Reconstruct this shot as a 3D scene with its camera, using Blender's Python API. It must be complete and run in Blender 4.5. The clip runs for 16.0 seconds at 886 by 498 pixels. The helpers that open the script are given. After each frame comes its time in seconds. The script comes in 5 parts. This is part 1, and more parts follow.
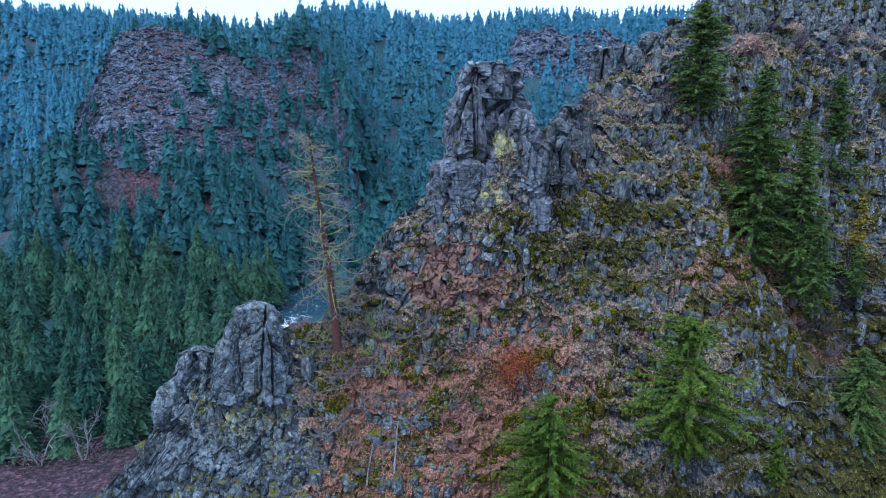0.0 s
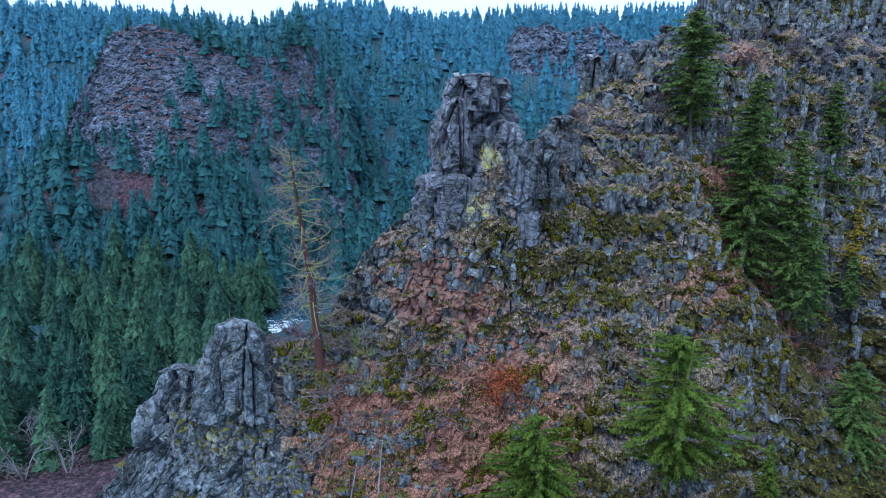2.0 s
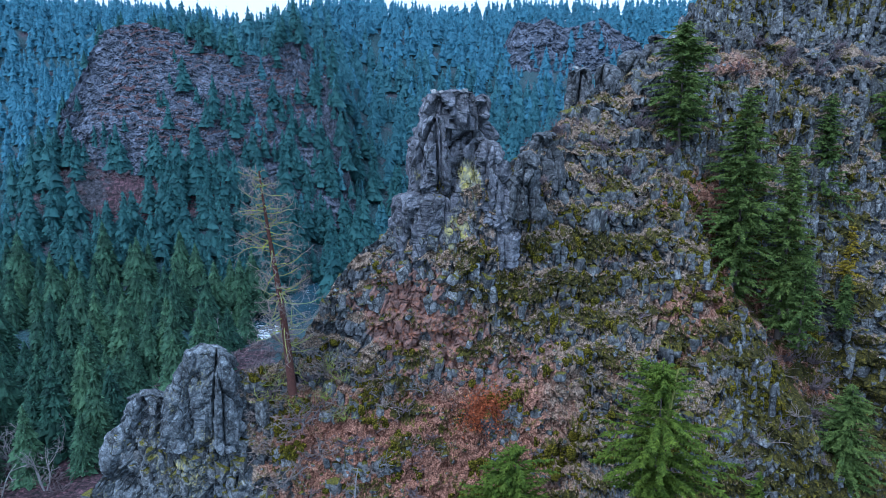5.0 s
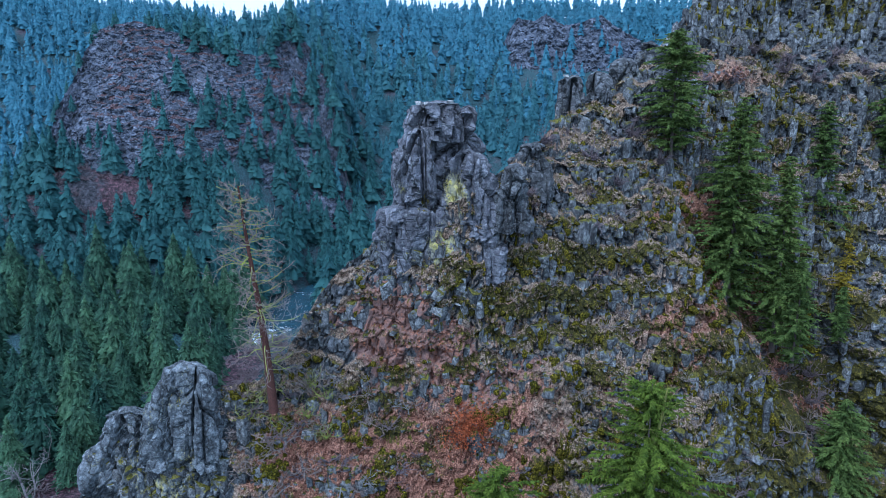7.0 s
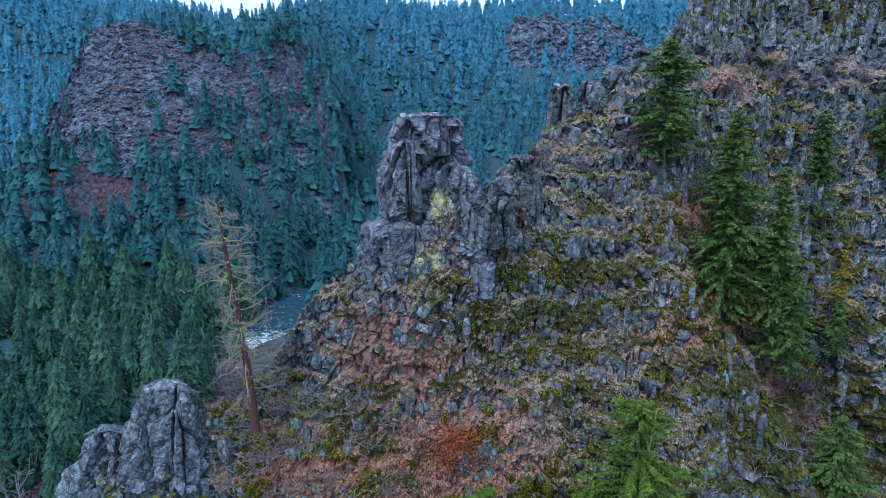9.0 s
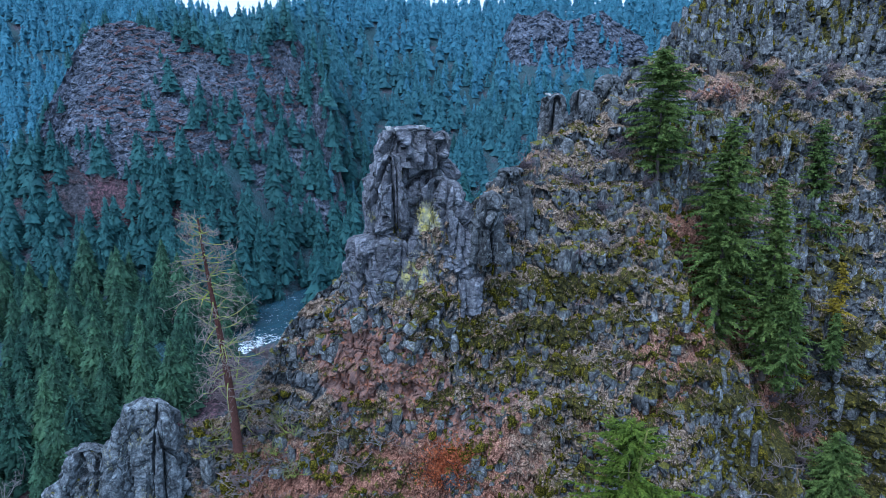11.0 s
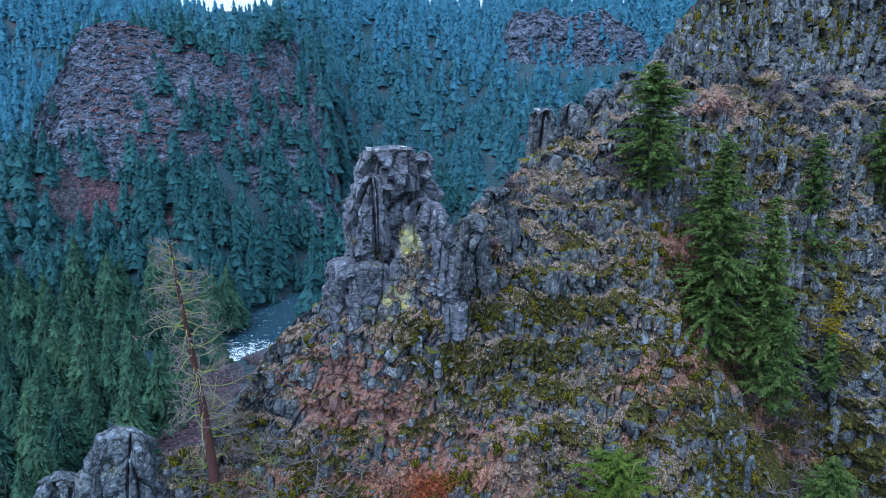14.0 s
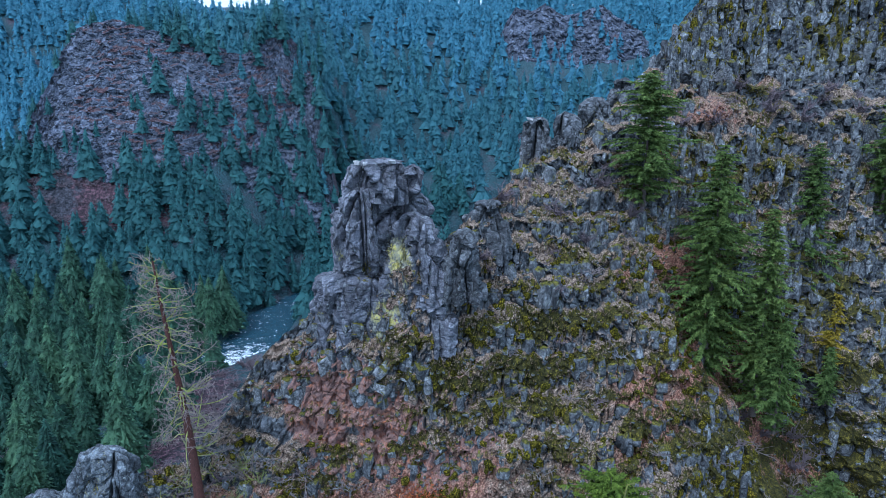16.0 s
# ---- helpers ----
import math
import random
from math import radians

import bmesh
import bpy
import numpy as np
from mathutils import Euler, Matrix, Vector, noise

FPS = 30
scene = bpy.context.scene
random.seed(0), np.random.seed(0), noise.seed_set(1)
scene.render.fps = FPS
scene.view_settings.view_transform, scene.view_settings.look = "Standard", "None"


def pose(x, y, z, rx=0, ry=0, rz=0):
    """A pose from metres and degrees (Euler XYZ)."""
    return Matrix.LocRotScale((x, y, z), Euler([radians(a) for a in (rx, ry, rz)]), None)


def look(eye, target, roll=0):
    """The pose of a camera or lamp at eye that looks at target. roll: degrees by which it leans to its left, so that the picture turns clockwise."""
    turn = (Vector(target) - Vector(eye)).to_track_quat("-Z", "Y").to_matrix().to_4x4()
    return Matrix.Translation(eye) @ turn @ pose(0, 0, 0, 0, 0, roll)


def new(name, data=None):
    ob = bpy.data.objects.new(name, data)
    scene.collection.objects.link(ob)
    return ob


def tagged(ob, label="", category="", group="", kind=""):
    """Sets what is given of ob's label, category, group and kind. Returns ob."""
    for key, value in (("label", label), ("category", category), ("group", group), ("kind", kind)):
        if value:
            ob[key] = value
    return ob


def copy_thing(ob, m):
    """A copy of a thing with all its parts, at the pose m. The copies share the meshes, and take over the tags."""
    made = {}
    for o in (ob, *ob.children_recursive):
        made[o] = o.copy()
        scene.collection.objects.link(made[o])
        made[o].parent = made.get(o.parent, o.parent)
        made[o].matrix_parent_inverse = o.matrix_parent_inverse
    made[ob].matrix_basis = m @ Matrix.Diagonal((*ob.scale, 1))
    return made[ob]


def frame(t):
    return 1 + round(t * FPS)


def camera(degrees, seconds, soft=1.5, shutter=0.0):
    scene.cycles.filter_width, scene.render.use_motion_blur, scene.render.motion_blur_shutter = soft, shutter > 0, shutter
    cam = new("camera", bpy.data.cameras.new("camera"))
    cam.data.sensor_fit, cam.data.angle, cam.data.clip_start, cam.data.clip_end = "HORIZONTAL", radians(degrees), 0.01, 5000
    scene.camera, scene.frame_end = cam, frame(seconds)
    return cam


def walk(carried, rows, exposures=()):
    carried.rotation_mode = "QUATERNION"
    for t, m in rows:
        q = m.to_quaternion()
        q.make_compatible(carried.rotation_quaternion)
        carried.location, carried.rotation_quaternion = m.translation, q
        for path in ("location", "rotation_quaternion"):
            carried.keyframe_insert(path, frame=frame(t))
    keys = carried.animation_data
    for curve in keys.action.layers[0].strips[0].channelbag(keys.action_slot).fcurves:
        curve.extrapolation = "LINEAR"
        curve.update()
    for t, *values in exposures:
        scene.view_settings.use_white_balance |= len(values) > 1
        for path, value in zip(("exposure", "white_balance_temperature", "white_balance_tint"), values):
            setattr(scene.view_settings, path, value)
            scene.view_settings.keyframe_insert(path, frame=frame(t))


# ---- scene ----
cam = camera(64, 16.0, 0.5)
walk(cam, [
    (0.0, pose(0.031, -0.009, 99.982, 79.005, 0.000, 0.014)),
    (1.0, pose(1.230, 1.493, 101.507, 78.777, 0.000, 0.027)),
    (2.0, pose(2.528, 3.014, 102.954, 78.550, 0.000, 0.077)),
    (3.0, pose(3.887, 4.546, 104.337, 78.326, 0.000, 0.152)),
    (4.0, pose(5.271, 6.084, 105.669, 78.107, 0.000, 0.244)),
    (5.0, pose(6.652, 7.621, 106.959, 77.894, -0.000, 0.343)),
    (6.0, pose(8.007, 9.153, 108.217, 77.689, -0.000, 0.445)),
    (7.0, pose(9.314, 10.673, 109.450, 77.491, -0.000, 0.543)),
    (8.0, pose(10.561, 12.179, 110.665, 77.301, -0.000, 0.633)),
    (9.0, pose(11.735, 13.666, 111.867, 77.118, -0.000, 0.713)),
    (10.0, pose(12.832, 15.132, 113.057, 76.942, -0.000, 0.782)),
    (11.0, pose(13.851, 16.574, 114.238, 76.770, -0.000, 0.841)),
    (12.0, pose(14.795, 17.990, 115.409, 76.600, 0.000, 0.890)),
    (13.0, pose(15.675, 19.379, 116.569, 76.430, 0.000, 0.932)),
    (14.0, pose(16.502, 20.741, 117.716, 76.257, 0.000, 0.972)),
    (15.0, pose(17.294, 22.075, 118.843, 76.077, 0.000, 1.016)),
    (16.0, pose(18.076, 23.381, 119.945, 75.885, 0.000, 1.071)),
], exposures=[(0.0, 1.0, 4720, 9), (16.0, 1.0, 4720, 9)])

# ---- sky and sun: an overcast winter afternoon ----
world = bpy.data.worlds.new("overcast_sky")
scene.world = world
world.use_nodes = True
wn = world.node_tree
sky = wn.nodes.new("ShaderNodeTexSky")
sky.sky_type = "NISHITA"
sky.sun_disc = False
sky.sun_elevation = radians(58)
sky.sun_rotation = radians(212)
sky.air_density, sky.dust_density, sky.ozone_density = 1.0, 4.0, 1.0
# an even layer of pale cloud over most of it
cloud = wn.nodes.new("ShaderNodeMix")
cloud.data_type = "RGBA"
cloud.inputs[0].default_value = 0.72
cloud.inputs[7].default_value = (7.4, 8.0, 8.5, 1)
wn.links.new(sky.outputs[0], cloud.inputs[6])
backg = wn.nodes["Background"]
backg.inputs["Strength"].default_value = 0.1
wn.links.new(cloud.outputs[2], backg.inputs["Color"])

sun_data = bpy.data.lights.new("sun", "SUN")
sun_data.energy, sun_data.angle, sun_data.color = 1.05, radians(14), (1.0, 0.97, 0.93)
sun = new("sun", sun_data)
sun.matrix_world = look((-70, -110, 208), (0, 0, 0))

# ---- numbers: repeatable noise on arrays of points ----
rng = np.random.default_rng(7)


def hash01(i, j, k, seed):
    n = (i.astype(np.int64) * 374761393 + j.astype(np.int64) * 668265263 + k.astype(np.int64) * 2147483647 + seed * 974634777) & 0xFFFFFFFF
    n = ((n ^ (n >> 13)) * 1274126177) & 0xFFFFFFFF
    n = ((n ^ (n >> 16)) * 2246822519) & 0xFFFFFFFF
    return ((n ^ (n >> 15)) & 0xFFFFFF) / float(0x1000000)


def value_noise(p, seed=0):
    """Smooth noise from 0 to 1 at the points p (n x 3)."""
    c = np.floor(p)
    f = p - c
    f = f * f * (3 - 2 * f)
    i, j, k = (c[:, a].astype(np.int64) for a in range(3))
    out = 0
    for di in (0, 1):
        for dj in (0, 1):
            for dk in (0, 1):
                w = (f[:, 0] if di else 1 - f[:, 0]) * (f[:, 1] if dj else 1 - f[:, 1]) * (f[:, 2] if dk else 1 - f[:, 2])
                out = out + w * hash01(i + di, j + dj, k + dk, seed)
    return out


def fbm(p, octaves=4, seed=0):
    """Layered noise, about -1 to 1."""
    out, a, q, total = 0, 1.0, np.array(p, float), 0
    for o in range(octaves):
        out = out + a * (value_noise(q, seed + o) * 2 - 1)
        total += a
        a, q = a * 0.5, q * 2.03 + 17.1
    return out / total * 1.6


def cells(p, seed=0, jitter=0.85):
    """Cell noise: the nearest distance, the second, a random number for each cell and the slant of its face."""
    c = np.floor(p).astype(np.int64)
    n = len(p)
    f1, f2, rid, tilt = np.full(n, 9.0), np.full(n, 9.0), np.zeros(n), np.zeros(n)
    for di in (-1, 0, 1):
        for dj in (-1, 0, 1):
            for dk in (-1, 0, 1):
                i, j, k = c[:, 0] + di, c[:, 1] + dj, c[:, 2] + dk
                q = np.stack([i + 0.5 + jitter * (hash01(i, j, k, seed) - 0.5), j + 0.5 + jitter * (hash01(i, j, k, seed + 1) - 0.5),
                              k + 0.5 + jitter * (hash01(i, j, k, seed + 2) - 0.5)], 1)
                d = np.sqrt(((q - p) ** 2).sum(1))
                near = d < f1
                f2 = np.where(near, f1, np.minimum(f2, d))
                rid = np.where(near, hash01(i, j, k, seed + 3), rid)
                lean = (p[:, 0] - q[:, 0]) * (hash01(i, j, k, seed + 4) - 0.5) + (p[:, 2] - q[:, 2]) * (hash01(i, j, k, seed + 5) - 0.5)
                tilt = np.where(near, lean * 2, tilt)
                f1 = np.where(near, d, f1)
    return f1, f2, rid, tilt


def ramp(x, a, b):
    t = np.clip((x - a) / (b - a), 0, 1)
    return t * t * (3 - 2 * t)


def bell(x, c, w):
    return np.exp(-((x - c) / w) ** 2)


# ---- mesh helpers ----
def raw(name, verts, faces, mat, parent=None, smooth=True, attrs=None):
    me = bpy.data.meshes.new(name)
    verts, faces = np.asarray(verts, np.float32), np.asarray(faces, np.int32)
    nv, nf, k = len(verts), len(faces), faces.shape[1]
    me.vertices.add(nv)
    me.vertices.foreach_set("co", verts.ravel())
    me.loops.add(nf * k)
    me.loops.foreach_set("vertex_index", faces.ravel())
    me.polygons.add(nf)
    me.polygons.foreach_set("loop_start", np.arange(0, nf * k, k, dtype=np.int32))
    me.polygons.foreach_set("use_smooth", np.array(np.broadcast_to(smooth, (nf,))))
    me.update(calc_edges=True)
    for key, val in (attrs or {}).items():
        me.attributes.new(key, "FLOAT", "POINT").data.foreach_set("value", np.asarray(val, np.float32))
    me.materials.append(mat)
    ob = new(name, me)
    if parent is not None:
        ob.parent = parent
    return ob


def grid_faces(rows, cols):
    i = np.arange(rows - 1)[:, None] * cols + np.arange(cols - 1)[None, :]
    return np.stack([i, i + 1, i + cols + 1, i + cols], -1).reshape(-1, 4)


# ---- materials ----
def material(name, rough=0.9, spec=0.25):
    m = bpy.data.materials.new(name)
    m.use_nodes = True
    b = m.node_tree.nodes["Principled BSDF"]
    b.inputs["Roughness"].default_value = rough
    b.inputs["Specular IOR Level"].default_value = spec
    return m, m.node_tree, b


def node(nt, kind, **values):
    n = nt.nodes.new(kind)
    for key, v in values.items():
        n.inputs[key].default_value = v
    return n


def noise_tex(nt, scale, detail=4, rough=0.6, src=None, stretch=None):
    co = nt.nodes.new("ShaderNodeTexCoord").outputs["Object"] if src is None else src
    if stretch:
        mp = nt.nodes.new("ShaderNodeMapping")
        mp.inputs["Scale"].default_value = stretch
        nt.links.new(co, mp.inputs["Vector"])
        co = mp.outputs["Vector"]
    n = node(nt, "ShaderNodeTexNoise", Scale=scale, Detail=detail, Roughness=rough)
    nt.links.new(co, n.inputs["Vector"])
    return n.outputs["Fac"]


def steps(nt, fac, *stops):
    r = nt.nodes.new("ShaderNodeValToRGB")
    while len(r.color_ramp.elements) < len(stops):
        r.color_ramp.elements.new(0.5)
    for e, (at, col) in zip(r.color_ramp.elements, stops):
        e.position = at
        e.color = (*col, 1) if len(col) == 3 else col
    nt.links.new(fac, r.inputs["Fac"])
    return r.outputs["Color"]


def blend(nt, fac, a, b, mode="MIX"):
    n = nt.nodes.new("ShaderNodeMix")
    n.data_type, n.blend_type = "RGBA", mode
    for key, v in ((0, fac), (6, a), (7, b)):
        if isinstance(v, (int, float)):
            n.inputs[key].default_value = v
        elif isinstance(v, tuple):
            n.inputs[key].default_value = (*v, 1)
        else:
            nt.links.new(v, n.inputs[key])
    return n.outputs[2]


def calc(nt, op, a, b=0.0, clamp=False):
    n = nt.nodes.new("ShaderNodeMath")
    n.operation, n.use_clamp = op, clamp
    for i, v in enumerate((a, b)):
        if isinstance(v, (int, float)):
            n.inputs[i].default_value = v
        else:
            nt.links.new(v, n.inputs[i])
    return n.outputs[0]


def attr(nt, key):
    n = nt.nodes.new("ShaderNodeAttribute")
    n.attribute_name = key
    return n.outputs["Fac"]


def bump(nt, shader, height, strength, distance):
    b = node(nt, "ShaderNodeBump", Strength=strength, Distance=distance)
    nt.links.new(height, b.inputs["Height"])
    nt.links.new(b.outputs[0], shader.inputs["Normal"])


def crackle(nt, co, scale, stretch=(1, 1, 0.7)):
    """Broken facets: a random number for each, and how near its edge is (1 on the crack)."""
    mp = nt.nodes.new("ShaderNodeMapping")
    mp.inputs["Scale"].default_value = stretch
    wob = node(nt, "ShaderNodeTexNoise", Scale=scale * 0.9, Detail=2.0)
    nt.links.new(co, wob.inputs["Vector"])
    moved = nt.nodes.new("ShaderNodeVectorMath")
    moved.operation = "MULTIPLY_ADD"
    nt.links.new(wob.outputs["Color"], moved.inputs[0])
    moved.inputs[1].default_value = (0.5 / scale,) * 3
    nt.links.new(co, moved.inputs[2])
    nt.links.new(moved.outputs[0], mp.inputs["Vector"])
    cell = node(nt, "ShaderNodeTexVoronoi", Scale=scale)
    edge = node(nt, "ShaderNodeTexVoronoi", Scale=scale)
    edge.feature = "DISTANCE_TO_EDGE"
    for n in (cell, edge):
        nt.links.new(mp.outputs[0], n.inputs["Vector"])
    tone = nt.nodes.new("ShaderNodeSeparateColor")
    nt.links.new(cell.outputs["Color"], tone.inputs[0])
    near = node(nt, "ShaderNodeMapRange")
    near.inputs["From Min"].default_value, near.inputs["From Max"].default_value = 0.02, 0.11
    near.inputs["To Min"].default_value, near.inputs["To Max"].default_value = 1.0, 0.0
    nt.links.new(edge.outputs["Distance"], near.inputs["Value"])
    gone = steps(nt, noise_tex(nt, scale * 0.7, 3, 0.6, co), (0.42, (0, 0, 0)), (0.56, (1, 1, 1)))
    return tone.outputs[0], calc(nt, "MULTIPLY", near.outputs[0], gone)


def cracked(nt, co, rock, scale, depth=0.8, spread=(0.6, 1.4)):
    tone, line = crackle(nt, co, scale)
    rock = blend(nt, 1.0, rock, blend(nt, tone, (spread[0],) * 3, (spread[1],) * 3), "MULTIPLY")
    return blend(nt, calc(nt, "MULTIPLY", line, depth), rock, (0.016, 0.016, 0.017)), calc(nt, "SUBTRACT", tone, calc(nt, "MULTIPLY", line, 1.2))


def rock_material(name, scale=1.0, dark=(0.027, 0.028, 0.03), mid=(0.08, 0.083, 0.088), light=(0.182, 0.188, 0.196), tint=(1, 1, 1)):
    """Basalt with lichen, moss, dry grass, leaf litter and rusty ground, mixed by what grows where."""
    m, nt, b = material(name, 0.9, 0.22)
    co = nt.nodes.new("ShaderNodeTexCoord").outputs["Object"]
    big = noise_tex(nt, 0.3 * scale, 4, 0.6, co)
    fine = noise_tex(nt, 1.5 * scale, 6, 0.62, co)
    grit = noise_tex(nt, 7.0 * scale, 3, 0.6, co)
    rock = steps(nt, calc(nt, "ADD", calc(nt, "MULTIPLY", fine, 0.6), calc(nt, "MULTIPLY", big, 0.4)), (0.36, dark), (0.5, mid), (0.64, light))
    rock = blend(nt, 1.0, rock, steps(nt, grit, (0.32, (0.58, 0.58, 0.58)), (0.5, (1.0, 1.0, 1.0)), (0.68, (1.5, 1.5, 1.48))), "MULTIPLY")
    rock, plates = cracked(nt, co, rock, 0.72 * scale, 0.8, (0.65, 1.35))
    crust = steps(nt, noise_tex(nt, 2.3 * scale, 6, 0.75, co), (0.57, (0, 0, 0)), (0.66, (0.7, 0.7, 0.7)))
    rock = blend(nt, crust, rock, (0.27, 0.29, 0.27))
    rock = blend(nt, calc(nt, "MULTIPLY", attr(nt, "pale"), 0.9), rock, blend(nt, 1.0, rock, (1.12, 1.2, 1.24), "MULTIPLY"))
    # dry grass and litter
    g1 = noise_tex(nt, 1.1 * scale, 5, 0.7, co)
    g2 = noise_tex(nt, 4.2 * scale, 5, 0.8, co)
    grass = steps(nt, g2, (0.38, (0.024, 0.018, 0.014)), (0.5, (0.175, 0.126, 0.09)), (0.62, (0.46, 0.36, 0.27)))
    litter = steps(nt, g2, (0.38, (0.026, 0.014, 0.011)), (0.5, (0.205, 0.092, 0.058)), (0.62, (0.5, 0.28, 0.195)))
    ground = blend(nt, steps(nt, calc(nt, "ADD", attr(nt, "litter"), calc(nt, "SUBTRACT", g1, 0.5)), (0.35, (0, 0, 0)), (0.65, (1, 1, 1))), grass, litter)
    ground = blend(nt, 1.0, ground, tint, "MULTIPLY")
    # moss
    mo = noise_tex(nt, 1.3 * scale, 6, 0.75, co, (1, 1, 0.6))
    moss = steps(nt, calc(nt, "ADD", calc(nt, "MULTIPLY", g2, 0.5), calc(nt, "MULTIPLY", mo, 0.5)), (0.4, (0.007, 0.008, 0.003)), (0.52, (0.042, 0.038, 0.008)), (0.64, (0.22, 0.178, 0.02)))
    mossf = steps(nt, calc(nt, "ADD", attr(nt, "moss"), calc(nt, "MULTIPLY", calc(nt, "SUBTRACT", mo, 0.5), 2.2)), (0.48, (0, 0, 0)), (0.6, (1, 1, 1)))
    # rusty ground
    ru = noise_tex(nt, 1.2 * scale, 5, 0.7, co)
    rust = steps(nt, ru, (0.34, (0.18, 0.112, 0.094)), (0.5, (0.25, 0.145, 0.116)), (0.6, (0.29, 0.125, 0.075)), (0.68, (0.46, 0.165, 0.066)))
    rust = blend(nt, 1.0, rust, steps(nt, g2, (0.34, (0.45, 0.45, 0.45)), (0.66, (1.5, 1.5, 1.5))), "MULTIPLY")
    rustf = steps(nt, calc(nt, "ADD", attr(nt, "rust"), calc(nt, "SUBTRACT", mo, 0.5)), (0.5, (0, 0, 0)), (0.6, (1, 1, 1)))
    li = noise_tex(nt, 2.6 * scale, 7, 0.8, co, (1, 1, 0.5))
    lich = steps(nt, calc(nt, "ADD", attr(nt, "lichen"), calc(nt, "MULTIPLY", calc(nt, "SUBTRACT", li, 0.5), 2.2)), (0.56, (0, 0, 0)), (0.9, (1, 1, 1)))
    rock = blend(nt, lich, rock, blend(nt, steps(nt, noise_tex(nt, 0.8 * scale, 3, 0.6, co), (0.4, (0, 0, 0)), (0.6, (1, 1, 1))), (0.34, 0.33, 0.23), (0.46, 0.4, 0.09)))
    gf = steps(nt, calc(nt, "ADD", attr(nt, "soil"), calc(nt, "MULTIPLY", calc(nt, "SUBTRACT", g1, 0.5), 0.7)), (0.42, (0, 0, 0)), (0.58, (1, 1, 1)))
    col = blend(nt, gf, rock, ground)
    col = blend(nt, calc(nt, "MULTIPLY", rustf, 0.9), col, rust)
    col = blend(nt, mossf, col, moss)
    nt.links.new(col, b.inputs["Base Color"])
    bump(nt, b, calc(nt, "ADD", calc(nt, "ADD", fine, calc(nt, "MULTIPLY", g2, 0.35)), calc(nt, "MULTIPLY", plates, 0.7)), 0.6, 0.13 / scale)
    return m


def foliage_material(name, dark, light, island=True, patch=0.6, lo=(0.78, 0.84, 0.88), hi=(1.2, 1.14, 1.0), through_light=0.3, vary=0.5):
    m, nt, b = material(name, 0.75, 0.2)
    g = nt.nodes.new("ShaderNodeNewGeometry")
    n = noise_tex(nt, patch, 4, 0.7)
    c = steps(nt, n, (0.3, dark), (0.7, light))
    v = blend(nt, g.outputs["Random Per Island"], (1 - vary, 1 - 0.96 * vary, 1 - 0.9 * vary), (1 + vary, 1 + 0.96 * vary, 1 + 0.8 * vary))
    c = blend(nt, 1.0, c, v, "MULTIPLY")
    if not island:
        o = nt.nodes.new("ShaderNodeObjectInfo")
        c = blend(nt, 1.0, c, blend(nt, o.outputs["Random"], lo, hi), "MULTIPLY")
    nt.links.new(c, b.inputs["Base Color"])
    thin = nt.nodes.new("ShaderNodeBsdfTranslucent")
    nt.links.new(c, thin.inputs["Color"])
    both = nt.nodes.new("ShaderNodeMixShader")
    both.inputs[0].default_value = through_light
    nt.links.new(b.outputs[0], both.inputs[1])
    nt.links.new(thin.outputs[0], both.inputs[2])
    nt.links.new(both.outputs[0], nt.nodes["Material Output"].inputs["Surface"])
    return m


def plain_material(name, a, b_, scale=2.0, rough=0.9, stretch=None, bumped=0.3):
    m, nt, b = material(name, rough)
    n = noise_tex(nt, scale, 5, 0.65, None, stretch)
    nt.links.new(steps(nt, n, (0.3, a), (0.7, b_)), b.inputs["Base Color"])
    bump(nt, b, n, bumped, 0.1)
    return m


ROCK = rock_material("mossy_basalt")
TOWER_ROCK = rock_material("pinnacle_basalt", 0.8, (0.055, 0.055, 0.065), (0.11, 0.111, 0.127), (0.21, 0.214, 0.236))
# butte and far cliff: haze put into colour, bluer rock and blue-tinted soil
FAR_ROCK = rock_material("hazed_basalt", 0.5, (0.046, 0.053, 0.07), (0.086, 0.096, 0.125), (0.175, 0.192, 0.236), (0.36, 0.44, 0.68))
m, nt, b = material("hazed_forest_floor", 0.95)
# haze put into the base blues, so gaps between far trees stay soft
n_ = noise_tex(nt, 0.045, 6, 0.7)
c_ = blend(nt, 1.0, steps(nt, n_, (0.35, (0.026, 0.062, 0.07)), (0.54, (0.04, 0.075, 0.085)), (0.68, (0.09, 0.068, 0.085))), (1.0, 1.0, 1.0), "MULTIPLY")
n2_ = noise_tex(nt, 0.25, 6, 0.75)
fl_ = steps(nt, calc(nt, "ADD", attr(nt, "litter"), calc(nt, "SUBTRACT", n2_, 0.5)), (0.4, (0, 0, 0)), (0.6, (1, 1, 1)))
c_ = blend(nt, fl_, c_, steps(nt, noise_tex(nt, 0.7, 6, 0.8), (0.38, (0.016, 0.016, 0.018)), (0.52, (0.065, 0.042, 0.05)), (0.66, (0.2, 0.11, 0.13))))
fs_ = steps(nt, calc(nt, "ADD", attr(nt, "scree"), calc(nt, "SUBTRACT", n2_, 0.5)), (0.45, (0, 0, 0)), (0.55, (1, 1, 1)))
c_ = blend(nt, fs_, c_, steps(nt, noise_tex(nt, 0.5, 6, 0.85), (0.4, (0.008, 0.011, 0.014)), (0.62, (0.085, 0.085, 0.1))))
c_ = blend(nt, 1.0, c_, steps(nt, noise_tex(nt, 1.1, 6, 0.85), (0.38, (0.35, 0.35, 0.35)), (0.62, (1.9, 1.8, 1.75))), "MULTIPLY")
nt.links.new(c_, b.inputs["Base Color"])
